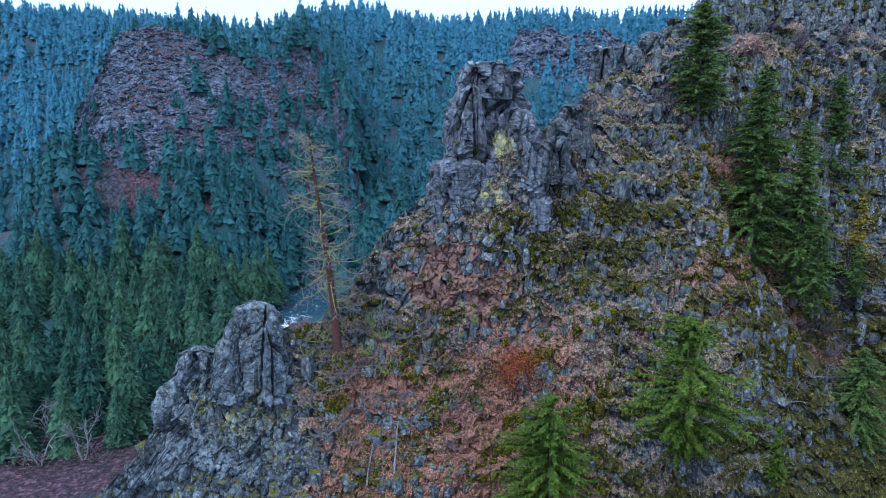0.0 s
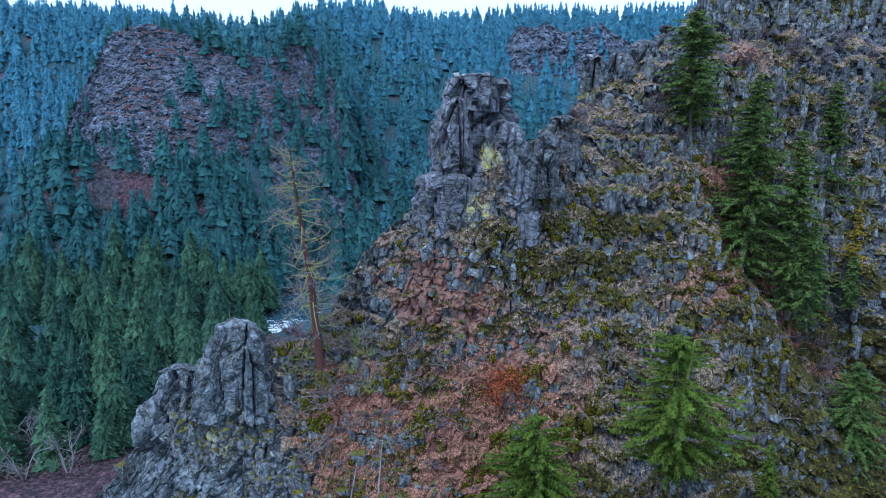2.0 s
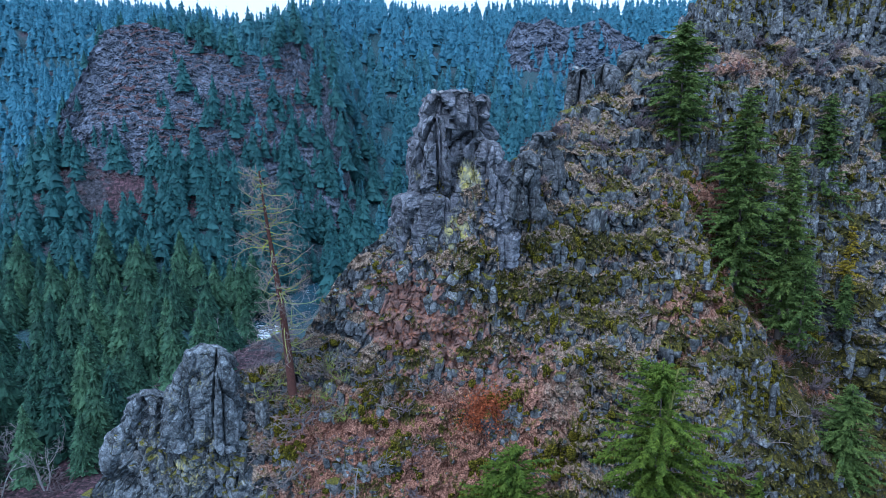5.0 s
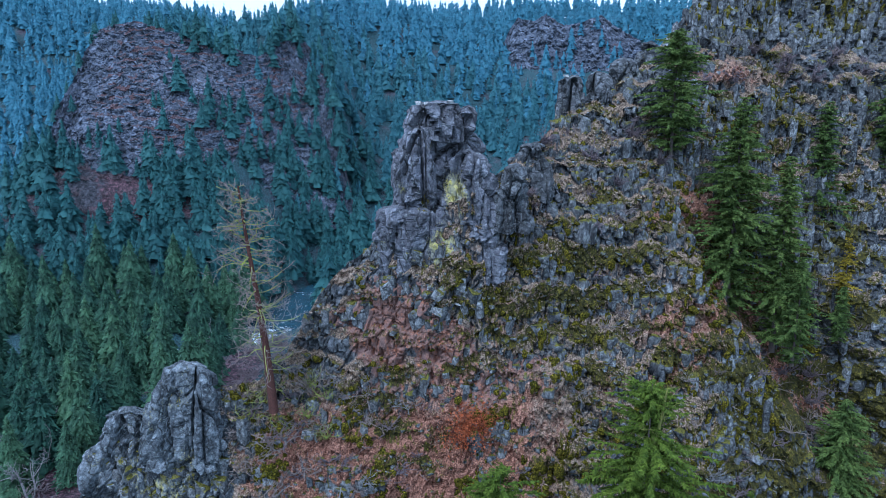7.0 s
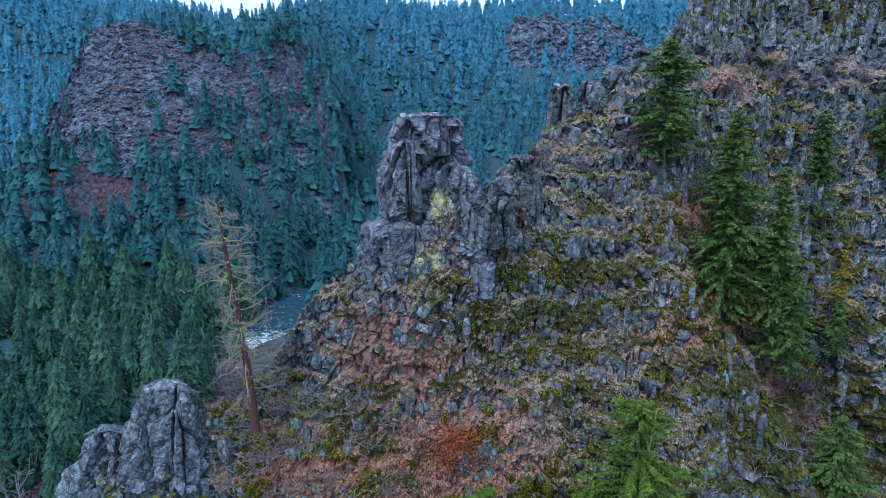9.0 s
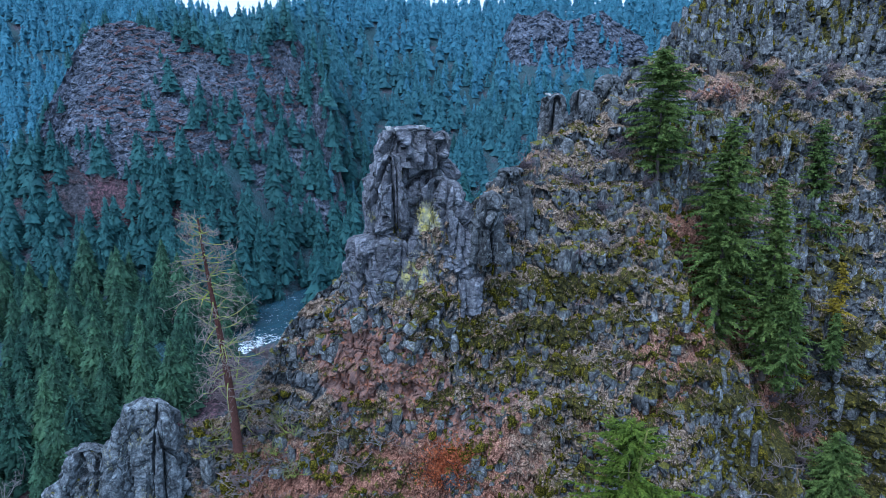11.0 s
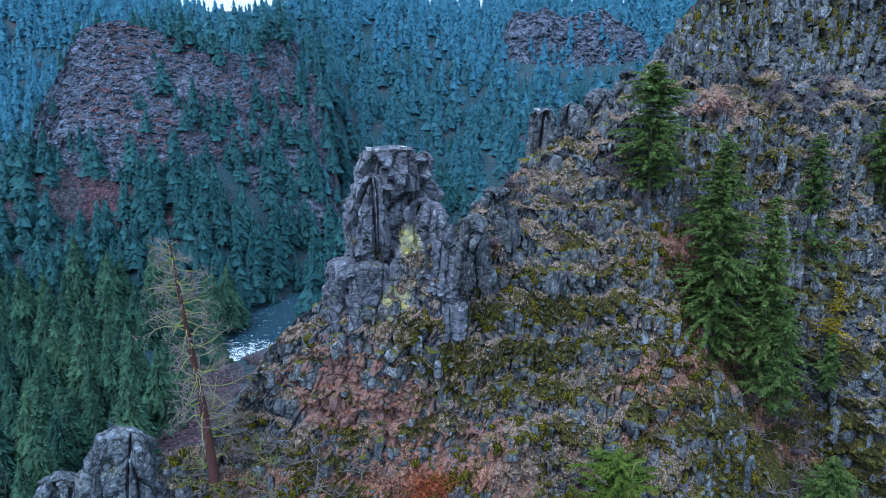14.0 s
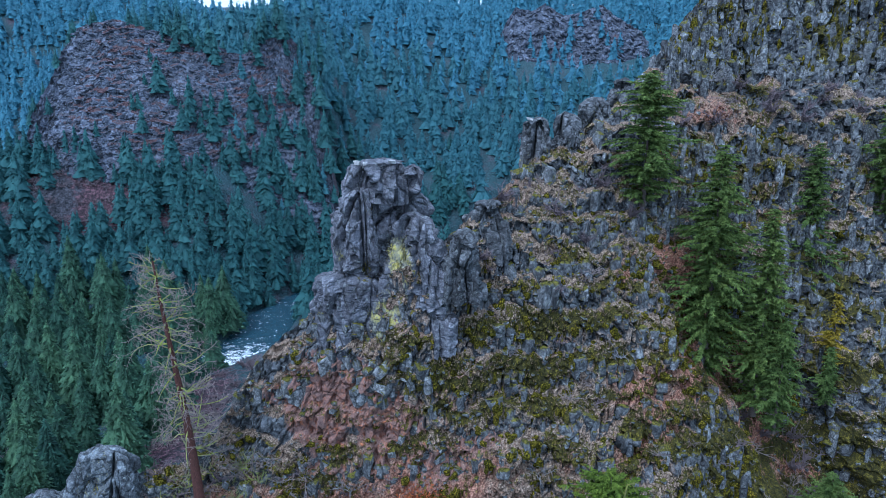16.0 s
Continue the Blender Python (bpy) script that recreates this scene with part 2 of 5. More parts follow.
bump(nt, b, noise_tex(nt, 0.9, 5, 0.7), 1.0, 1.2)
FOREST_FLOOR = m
# haze put into the colours: needles turn bluer and paler from slope to far
FIR_FAR = foliage_material("hazed_far_needles", (0.098, 0.238, 0.318), (0.126, 0.29, 0.375), True, 0.03, through_light=0.5, vary=0.2)
FIR_HILL = foliage_material("hazed_hill_needles", (0.07, 0.178, 0.214), (0.104, 0.236, 0.268), True, 0.035, through_light=0.5, vary=0.25)
FIR_SLOPE = foliage_material("hazed_slope_needles", (0.044, 0.12, 0.126), (0.074, 0.174, 0.17), True, 0.04, through_light=0.45, vary=0.3)
FIR_MID = foliage_material("valley_needles", (0.024, 0.056, 0.042), (0.082, 0.166, 0.104), False, 0.6, (0.6, 0.7, 0.78), (1.4, 1.28, 1.05), 0.25, 0.4)
FIR_NEAR = foliage_material("fir_needles", (0.05, 0.086, 0.024), (0.17, 0.228, 0.06), False, vary=0.4)
FIR_BRIGHT = foliage_material("young_fir_needles", (0.042, 0.074, 0.01), (0.155, 0.21, 0.026), False, vary=0.4)
DRY_GRASS = foliage_material("dry_grass", (0.15, 0.095, 0.06), (0.42, 0.3, 0.2))
m, nt, b = material("moss", 1.0, 0.1)
n_ = noise_tex(nt, 5.0, 6, 0.75)
n2_ = noise_tex(nt, 0.4, 3, 0.5)
c_ = blend(nt, n2_, (0.6, 0.75, 0.6), (1.6, 1.4, 1.0))
nt.links.new(blend(nt, 1.0, steps(nt, n_, (0.38, (0.006, 0.007, 0.002)), (0.5, (0.05, 0.045, 0.008)), (0.64, (0.28, 0.235, 0.025))), c_, "MULTIPLY"), b.inputs["Base Color"])
bump(nt, b, n_, 1.0, 0.25)
MOSS = m
m, nt, b = material("basalt_block", 0.88, 0.25)
n_ = noise_tex(nt, 1.8, 5, 0.6)
n4_ = noise_tex(nt, 8.0, 3, 0.6)
geo = nt.nodes.new("ShaderNodeNewGeometry")
info = nt.nodes.new("ShaderNodeObjectInfo")
c_ = steps(nt, n_, (0.34, (0.04, 0.041, 0.043)), (0.5, (0.102, 0.105, 0.109)), (0.68, (0.218, 0.224, 0.228)))
c_ = blend(nt, 1.0, c_, steps(nt, n4_, (0.32, (0.45, 0.45, 0.45)), (0.5, (1, 1, 1)), (0.68, (1.75, 1.75, 1.75))), "MULTIPLY")
co_ = nt.nodes.new("ShaderNodeTexCoord").outputs["Object"]
c_, plates_ = cracked(nt, co_, c_, 0.8, 0.75, (0.7, 1.3))
c_ = blend(nt, 1.0, c_, blend(nt, geo.outputs["Random Per Island"], (0.5, 0.5, 0.51), (1.4, 1.4, 1.38)), "MULTIPLY")
c_ = blend(nt, 1.0, c_, blend(nt, info.outputs["Random"], (0.85, 0.85, 0.85), (1.15, 1.15, 1.15)), "MULTIPLY")
c_ = blend(nt, steps(nt, noise_tex(nt, 2.4, 6, 0.75), (0.56, (0, 0, 0)), (0.64, (0.75, 0.75, 0.75))), c_, (0.28, 0.3, 0.27))
# moss and dust settle on what faces up
up_ = nt.nodes.new("ShaderNodeSeparateXYZ")
nt.links.new(geo.outputs["Normal"], up_.inputs[0])
mossy_ = steps(nt, calc(nt, "ADD", calc(nt, "MULTIPLY", up_.outputs[2], 0.3), noise_tex(nt, 0.55, 5, 0.7)), (0.62, (0, 0, 0)), (0.7, (1, 1, 1)))
c_ = blend(nt, mossy_, c_, steps(nt, noise_tex(nt, 5.0, 5, 0.7), (0.38, (0.012, 0.013, 0.004)), (0.62, (0.17, 0.155, 0.022))))
nt.links.new(c_, b.inputs["Base Color"])
bump(nt, b, calc(nt, "ADD", n_, calc(nt, "MULTIPLY", plates_, 0.5)), 0.8, 0.18)
STONE = m
BARK = plain_material("grey_bark", (0.05, 0.04, 0.035), (0.16, 0.13, 0.11), 6, 0.95, (4, 4, 0.6))
RED_BARK = plain_material("pine_bark", (0.03, 0.014, 0.012), (0.125, 0.054, 0.04), 5, 0.95, (4, 4, 0.6))
TWIG = plain_material("bare_twigs", (0.13, 0.1, 0.09), (0.34, 0.285, 0.26), 4)
PURPLE_TWIG = plain_material("brown_twigs", (0.085, 0.064, 0.068), (0.22, 0.175, 0.185), 4)
LICHEN_TWIG = plain_material("lichened_twigs", (0.13, 0.13, 0.11), (0.36, 0.4, 0.05), 0.5)
PALE_STONE = plain_material("whitened_stone", (0.1, 0.1, 0.1), (0.6, 0.6, 0.58), 3)
PALE_TWIG = plain_material("pale_dead_wood", (0.12, 0.115, 0.115), (0.3, 0.29, 0.29), 3)
LICHEN_TRUNK = plain_material("lichened_wood", (0.07, 0.07, 0.03), (0.26, 0.27, 0.05), 1.5)
RUST_TWIG = plain_material("red_twigs", (0.08, 0.03, 0.02), (0.16, 0.06, 0.04), 4)
RUST_LEAF = foliage_material("rust_leaves", (0.24, 0.06, 0.024), (0.44, 0.14, 0.055))
FIR_GOLD = foliage_material("yellowing_needles", (0.16, 0.125, 0.012), (0.34, 0.27, 0.025), False)

# ---- the valley ground ----
RIVER = [(60, 440), (0, 380), (-40, 342), (-58, 308), (-59, 270), (-74, 246), (-125, 230), (-180, 250), (-222, 300), (-222, 345), (-245, 410), (-300, 432), (-520, 440)]


def river_distance(x, y):
    d = np.full(np.shape(x), 1e9)
    for (ax, ay), (bx, by) in zip(RIVER[:-1], RIVER[1:]):
        ux, uy = bx - ax, by - ay
        t = np.clip(((x - ax) * ux + (y - ay) * uy) / (ux * ux + uy * uy), 0, 1)
        d = np.minimum(d, np.hypot(x - ax - t * ux, y - ay - t * uy))
    return d


def ground_height(x, y):
    x, y = np.asarray(x, float), np.asarray(y, float)
    shape = x.shape
    p = np.stack([x.ravel(), y.ravel(), 0 * x.ravel()], 1)
    n1 = fbm(p / 160, 4, 11).reshape(shape)
    n2 = fbm(p / 40, 3, 21).reshape(shape)
    foot = np.interp(x, [-500, -300, -240, -205, -190, -95, -60, 0, 120, 400], [470, 460, 440, 375, 262, 270, 345, 392, 400, 330])
    rise = np.maximum(0, y - foot + 14 * n1)
    top = 167 + 6 * ramp(x, -90, -40) + 5 * ramp(-x, 210, 270) + 16 * ramp(x, 0, 120) + 26 * ramp(-x, 250, 330) - 17 * bell(x, -140, 42) - 4 * bell(x, -240, 50) + 9 * n1 + 55 * ramp(y, 1000, 1700) + 10 * bell(x, -80, 40) - 8 * ramp(-x, 85, 130)
    hill = 24 + np.minimum(rise * (0.53 + 0.13 * ramp(-x, 190, 250)), 500)
    hill = np.where(hill > top - 25, top - 25 + 25 * (1 - np.exp(-np.maximum(hill - top + 25, 0) / 25)), hill)
    z = hill + 3.0 * n2 * ramp(rise, 0, 60) + 1.5 * n1
    z = z + 19 * bell(x, -158, 34) * bell(y, 335, 26)
    # the shoulder behind the butte and its pinnacle
    spur = 118 * ramp(x, -200, -165) * (1 - ramp(x, -62, -30)) * ramp(y, 385 - 50 * ramp(x, -115, -75), 425 + 55 * ramp(x, -115, -75))
    z = np.maximum(z, spur)
    z = z + 26 * bell(x, -84, 14) * bell(y, 455, 30)
    # the bluff's own hill, behind it
    ridge = np.interp(x, [-60, -20, 20, 60, 100, 500], [14, 20, 34, 55, 80, 130])
    z = np.maximum(z, ridge * (1 - ramp(y, 200, 310)) * ramp(y, 150, 200))
    z = np.minimum(z, np.where((y < 175) & (x > -66), 15 + 10 * ramp(-x, 50, 80), 1e9))
    dr = river_distance(x, y)
    bank = ramp(dr, np.where(x < -85, 4, 9), np.where(x < -85, 9, 15))
    return z * bank + (1 - bank) * 17.5


def stretched(a, b, fine, c0, c1, n):
    """Grid lines from a to b, fine between c0 and c1."""
    mid = np.arange(c0, c1, fine)
    lo = c0 - (c0 - a) * np.linspace(1, 0, n + 1)[:-1] ** 2.2
    hi = c1 + (b - c1) * np.linspace(0, 1, n + 1) ** 2.2
    return np.concatenate([lo, mid, hi])


gx = stretched(-3200, 3200, 5.0, -330, 320, 34)
gy = stretched(-900, 4200, 5.0, 60, 560, 46)
GX, GY = np.meshgrid(gx, gy)
GZ = ground_height(GX, GY)
talus = (1.1 * bell(GX, -162, 17) * bell(GY, 324, 13)).ravel()
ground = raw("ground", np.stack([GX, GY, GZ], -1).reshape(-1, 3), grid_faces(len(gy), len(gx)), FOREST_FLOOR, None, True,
             {"scree": talus, "litter": (bell(GX, -140, 55) * bell(GY, 335, 26) + bell(GX, -230, 30) * bell(GY, 400, 50) + 0.75 * bell(GX, -58, 14) * bell(GY, 205, 60) + 0.95 * bell(GX, -88, 26) * bell(GY, 143, 26)).ravel()})
tagged(ground, "forest floor of needles and reddish leaf litter", "ground", kind="structure")

# ---- the river ----
m, nt, b = material("river_water", 0.12, 0.5)
co = nt.nodes.new("ShaderNodeTexCoord").outputs["Object"]
w1 = noise_tex(nt, 0.35, 6, 0.65, co)
w2 = noise_tex(nt, 1.4, 5, 0.6, co)
foam = steps(nt, calc(nt, "ADD", calc(nt, "ADD", calc(nt, "MULTIPLY", attr(nt, "rapids"), 0.26), w1), calc(nt, "MULTIPLY", calc(nt, "SUBTRACT", w2, 0.5), 0.7)), (0.64, (0, 0, 0)), (0.72, (1, 1, 1)))
nt.links.new(blend(nt, foam, (0.02, 0.06, 0.085), (0.75, 0.8, 0.82)), b.inputs["Base Color"])
nt.links.new(blend(nt, foam, (0.1, 0.1, 0.1), (0.8, 0.8, 0.8)), b.inputs["Roughness"])
bump(nt, b, calc(nt, "ADD", w1, w2), 0.9, 0.8)
WATER = m
pts = []
for (ax, ay), (bx, by) in zip(RIVER[:-1], RIVER[1:]):
    k = max(2, int(math.hypot(bx - ax, by - ay) / 3))
    pts += [(ax + (bx - ax) * i / k, ay + (by - ay) * i / k) for i in range(k)]
pts = np.array(pts)
for _ in range(6):
    pts[1:-1] = (pts[:-2] + 2 * pts[1:-1] + pts[2:]) / 4
tang = np.gradient(pts, axis=0)
tang /= np.linalg.norm(tang, axis=1)[:, None]
side = np.stack([-tang[:, 1], tang[:, 0]], 1)
across = np.linspace(-1, 1, 21)
half = np.where(pts[:, 0] < -150, 11, 11 - 4.5 * ramp(-pts[:, 0], 58, 72))
wv = pts[:, None, :] + side[:, None, :] * across[None, :, None] * half[:, None, None]
rapids = (np.exp(-((wv[..., 0] + 57) / 16) ** 2 - ((wv[..., 1] - 256) / 15) ** 2) + np.exp(-((wv[..., 0] + 236) / 30) ** 2 - ((wv[..., 1] - 380) / 45) ** 2) - 0.14).ravel()
wz = 20 + 0.22 * fbm(np.concatenate([wv.reshape(-1, 2) / 2.2, np.zeros((wv.shape[0] * 21, 1))], 1), 3, 61)
river = raw("water", np.concatenate([wv.reshape(-1, 2), wz[:, None]], 1), grid_faces(len(pts), 21), WATER, None, True, {"rapids": rapids})
tagged(river, "blue-grey river with white rapids", "river", kind="structure")


# ---- cliffs: a sheet of terraced, jointed basalt ----
def cliff(name, xs, tops, zs, ys, xcol, rows, foot, back, terrace, block, mat, zones, seed, rough_amp=1.0, riser=0.6, shift=0.8, wave=0.7, dent=None, worn=-1e9):
    """tops: skyline over x (pairs). ys[z][x]: how far back the face lies. terrace: height of one step. block: width of a joint block."""
    X = np.asarray(xcol)
    top = np.interp(X, [a for a, _ in tops], [b for _, b in tops])
    nb = 26
    s = np.linspace(0, 1, rows)
    Z = foot + (top - foot)[None, :] * s[:, None]
    XX = np.repeat(X[None, :], rows, 0)
    flat = np.stack([XX.ravel(), 0 * XX.ravel(), Z.ravel()], 1)
    bc = cells(np.stack([XX.ravel() / (terrace * 1.15), 0 * XX.ravel(), Z.ravel() / (terrace * 2.3)], 1) + 0.25 * fbm(flat / terrace, 2, seed + 8)[:, None], seed + 71)
    wob = fbm(flat / np.array([20, 1, 30]), 3, seed) * terrace * wave + fbm(flat / 4.0, 3, seed + 5) * terrace * 0.28 + bc[2] * terrace * shift * (1 - zones(XX.ravel(), Z.ravel(), seed).get("even", 0))
    ph = (Z.ravel() + wob + 0.05 * XX.ravel()) / terrace
    k = np.floor(ph)
    fr = ph - k
    cut = riser * (0.65 + 0.6 * hash01(np.floor(bc[2] * 9999).astype(np.int64), k.astype(np.int64), 0 * k.astype(np.int64), seed))
    cut = np.clip(cut + 0.18 * fbm(flat / 3.0, 2, seed + 77), 0.15, 0.9)
    g = np.where(fr < cut, fr / cut * 0.2, 0.2 + 0.8 * (fr - cut) / (1 - cut))
    zt = (k + g) * terrace - wob - 0.05 * XX.ravel()
    up = np.clip(zt, zs[0], zs[-1])
    Y = np.zeros(len(up))
    tab = np.array([np.interp(X, xs, row) for row in ys])
    colidx = np.tile(np.arange(len(X)), rows)
    pos = np.interp(up, zs, np.arange(len(zs)))
    lo = np.clip(np.floor(pos).astype(int), 0, len(zs) - 2)
    fz = pos - lo
    Y = tab[lo, colidx] * (1 - fz) + tab[lo + 1, colidx] * fz
    if dent:
        Y = Y + dent(XX.ravel(), Z.ravel())
    rise = 1 - ramp(fr, cut - 0.04, cut + 0.06) * (1 - ramp(fr, 0.95, 1.0))
    zone = zones(XX.ravel(), Z.ravel(), seed)
    rise = np.clip(rise * zone["bare"] + zone["crag"], 0, 1)
    q = np.stack([XX.ravel(), Y, Z.ravel()], 1)
    warp = np.stack([fbm(q / (block * 2.2), 2, seed + 31), 0 * Y, fbm(q / (block * 2.2), 2, seed + 37)], 1) * 0.3
    f1, f2, rid, ti = cells(q / np.array([block, block * 1.6, block * 1.9]) + warp, seed + 3)
    h1, h2, rid2, ti2 = cells(q / np.array([block * 2.7, block * 5, block * 4.2]) + warp, seed + 13)
    crack = 1 - ramp(f2 - f1, 0.02, 0.13)
    joint = 1 - ramp(h2 - h1, 0.01, 0.08)
    n = fbm(q / (block * 0.5), 3, seed + 41)
    out = rise * (block * (0.85 * (rid - 0.5) + 0.55 * ti + 1.1 * (rid2 - 0.5) + 0.9 * ti2 - 0.5 * crack - 0.6 * joint) + 0.12 * block * n)
    r1, r2, rid3, ti3 = cells(q / (block * 0.7), seed + 23)
    out = out + (1 - rise) * (block * np.where(rid3 > 0.45, 0.6 * ramp(0.6 - r1, 0, 0.3) + 0.3 * ti3, 0) + 0.3 * block * n)
    out = out * rough_amp + 1.2 * block * fbm(q / (block * 7), 3, seed + 47)
    Y = Y - out
    Zd = Z.ravel() + 0.25 * block * fbm(q / (block * 1.1), 2, seed + 43) * rough_amp
    # the back falls away behind the crest
    Yt, Zt = Y.reshape(rows, -1)[-1], Zd.reshape(rows, -1)[-1]
    u = np.linspace(0, 1, nb + 1)[1:, None]
    YB = Yt[None, :] + back * u ** 1.2 * (0.6 + 0.4 * u)
    ZB = Zt[None, :] - (Zt - foot)[None, :] * u ** 1.15
    XB = np.repeat(X[None, :], nb, 0)
    bq = np.stack([XB.ravel(), YB.ravel(), ZB.ravel()], 1)
    ZB = ZB + (fbm(bq / 4, 3, seed + 49) * 1.0).reshape(nb, -1) * ramp(u, 0, 0.15)
    V = np.concatenate([np.stack([XX.ravel(), Y, Zd], 1), np.stack([XB.ravel(), YB.ravel(), ZB.ravel()], 1)])
    nbk = nb * len(X)
    pad = lambda a, v: np.concatenate([a, np.full(nbk, v)])
    big = fbm(q / (block * 4.5), 3, seed + 53)
    ledge = ramp(fr, cut - 0.3, cut) * (1 - ramp(fr, 0.9, 1.0))
    at = {"soil": pad(np.clip(1 - rise + zone["earth"] - 0.3 * crack * rise, 0, 1.2), 0.6),
          "moss": pad(zone["moss"] + (0.35 + 0.25 * zone.get("even", 0)) * ledge + 0.3 * big - 0.12, 0.2),
          "pale": pad(zone.get("pale", 0 * Y), 0), "rust": pad(zone["rust"], 0), "lichen": pad(zone["lichen"], 0), "litter": pad(zone["litter"], 0.4)}
    F = grid_faces(rows + nb, len(X))
    ob = raw(name, V, F, mat, None, V[F[:, 0], 0] < worn, at)
    return ob, V[:rows * len(X)].reshape(rows, len(X), 3), rise.reshape(rows, -1), zone


def gully_edge(z):
    """Where the buttress ends and the gully begins."""
    return 65 + 0.62 * (62 - z)


def gully_dent(x, z):
    n = fbm(np.stack([x, 0 * x, z], 1) / 5, 3, 171)
    d = x - gully_edge(z) + 2.2 * n
    return (8.5 * ramp(d, -0.5, 3.5) * (1 - ramp(d, 13, 24)) - 2.0 * bell(d, -4, 4)) * ramp(z, 30, 48) * (1 - ramp(z, 76, 90))


def bluff_zones(x, z, seed):
    p = np.stack([x, 0 * x, z], 1)
    n = fbm(p / 9, 3, seed + 61)
    n2 = fbm(p / 3.5, 3, seed + 67)
    wx, wz = x + 6 * n + 2 * n2, z + 5 * n + 2 * n2
    left_rib = 1 - ramp(wx, -30, -20)
    # lower right: more moss and less soil; part of it stands in for shade
    moss_shade = ramp(wx, 52, 62) * (1 - ramp(wz, 84, 96))
    slope = ramp(wx, -26, -16) * (1 - ramp(wx, 14, 34)) * (1 - ramp(wz, 55, 68))
    gully = bell(wx - 6 - gully_edge(z), 0, 6) * ramp(z, 30, 45) * (1 - ramp(z, 90, 97))
    shelf = bell(wz - 112.5 - 0.05 * (x - 60), 0, 3.8) * bell(wx, 63, 7)
    rust = bell(wx, -1, 11) * bell(wz, 73, 8) * 1.05 + bell(wx, 14, 11) * bell(wz, 65, 7) * 0.85
    rubble = bell(wx, 28, 14) * bell(wz, 97, 9)
    mossy = bell(wx, 35, 22) * bell(wz, 82, 14) + bell(wx, 55, 14) * bell(wz, 58, 10) + 1.15 * bell(wx, 64, 12) * bell(wz, 104, 7) + 0.5 * bell(wx, 5, 12) * bell(wz, 62, 8)
    return {"bare": 1 - 0.35 * slope - 0.9 * gully - shelf, "crag": left_rib * 0.8 + 0.8 * ramp(x, 52, 58) * ramp(z, 117, 120),
            "earth": 0.4 * bell(wx, 55, 8) * bell(wz, 70, 7) + 0.3 * bell(wx, 38, 10) * bell(wz, 71, 5) - 0.34 * moss_shade + 0.15 + 0.42 * slope + 0.8 * gully + 0.6 * shelf - 0.5 * left_rib + 0.12 * n - 0.08 * rubble - 0.16 * ramp(z, 96, 104) * (1 - shelf) - 0.3 * ramp(z, 118, 124) + 0.34 * ramp(x, -5, 8) * (1 - ramp(x, 52, 62)) * (1 - ramp(z, 100, 108)),
            # moss low on the right also paints in the dark of trees and overhangs
            "moss": 0.17 + 0.03 * slope + 0.14 * n + 0.2 * mossy + 0.36 * moss_shade + 0.26 * (1 - ramp(wz, 48, 62)) * ramp(wx, 16, 34) - 0.2 * left_rib - 0.2 * gully - 0.35 * shelf - 0.15 * rubble + 0.2 * ramp(z, 117, 122) * ramp(x, 50, 58) + 0.3 * bell(x, 62, 14) * bell(z, 104, 6),
            "pale": left_rib, "even": 0.9 * bell(x, 36, 22) * bell(z, 82, 15), "rust": rust, "lichen": 0.12 + 0.3 * left_rib * bell(z, 52, 9) + 0.28 * bell(x, -35, 3.5) * bell(z, 51, 5) + 0.12 * n2,
            "litter": 0.22 + 0.4 * bell(wx, 56, 8) * bell(wz, 70, 7) + 0.65 * slope + 0.6 * gully + 0.36 * shelf + 0.25 * n}


BLUFF_TOP = [(-78, 18), (-62, 31), (-55, 40), (-48.7, 46), (-45, 54), (-40, 60), (-34, 63.5), (-27, 65), (-20, 66), (-16, 70), (-11, 78.5), (-8, 82),
             (-2.5, 86.5), (3, 90), (10, 93), (15, 95.5), (18, 97.5), (22, 100), (26, 103), (32, 107), (40, 111), (47, 115.5), (53, 121.5), (57, 127), (62, 132),
             (68, 142), (80, 154), (100, 162), (170, 172)]
BX = [-75, -45, -25, -5, 12, 30, 48, 62, 80, 105, 170]
BZ = [15, 45, 60, 80, 95, 112, 118, 142, 175]
BY = [[92, 98, 98, 100, 103, 104, 108, 112, 116, 118, 120],
      [100, 106, 106, 109, 113, 114, 119, 123, 128, 128, 128],
      [104, 111, 110, 115, 116.5, 119, 124, 130, 137, 136, 136],
      [108, 115, 116, 117, 117.5, 126, 131, 138, 146, 146, 146],
      [112, 119, 120, 121, 119, 131, 138, 143, 150, 152, 152],
      [116, 123, 124, 125, 123, 142, 146, 149, 154, 157, 158],
      [118, 125, 126, 127, 125, 146, 152, 156, 159, 161, 162],
      [124, 130, 131, 132, 130, 152, 158, 161, 164, 166, 167],
      [130, 137, 138, 139, 137, 162, 168, 170, 173, 175, 176]]
bx = np.concatenate([np.arange(-76, -60, 0.5), np.arange(-60, 72, 0.24), np.arange(72, 112, 0.4), np.arange(112, 170, 2.5)])
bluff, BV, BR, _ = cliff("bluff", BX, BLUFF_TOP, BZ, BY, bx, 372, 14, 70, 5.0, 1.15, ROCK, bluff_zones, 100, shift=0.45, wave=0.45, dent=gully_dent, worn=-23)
tagged(bluff, "terraced basalt bluff with moss, dry grass and red litter", "cliff", kind="structure")


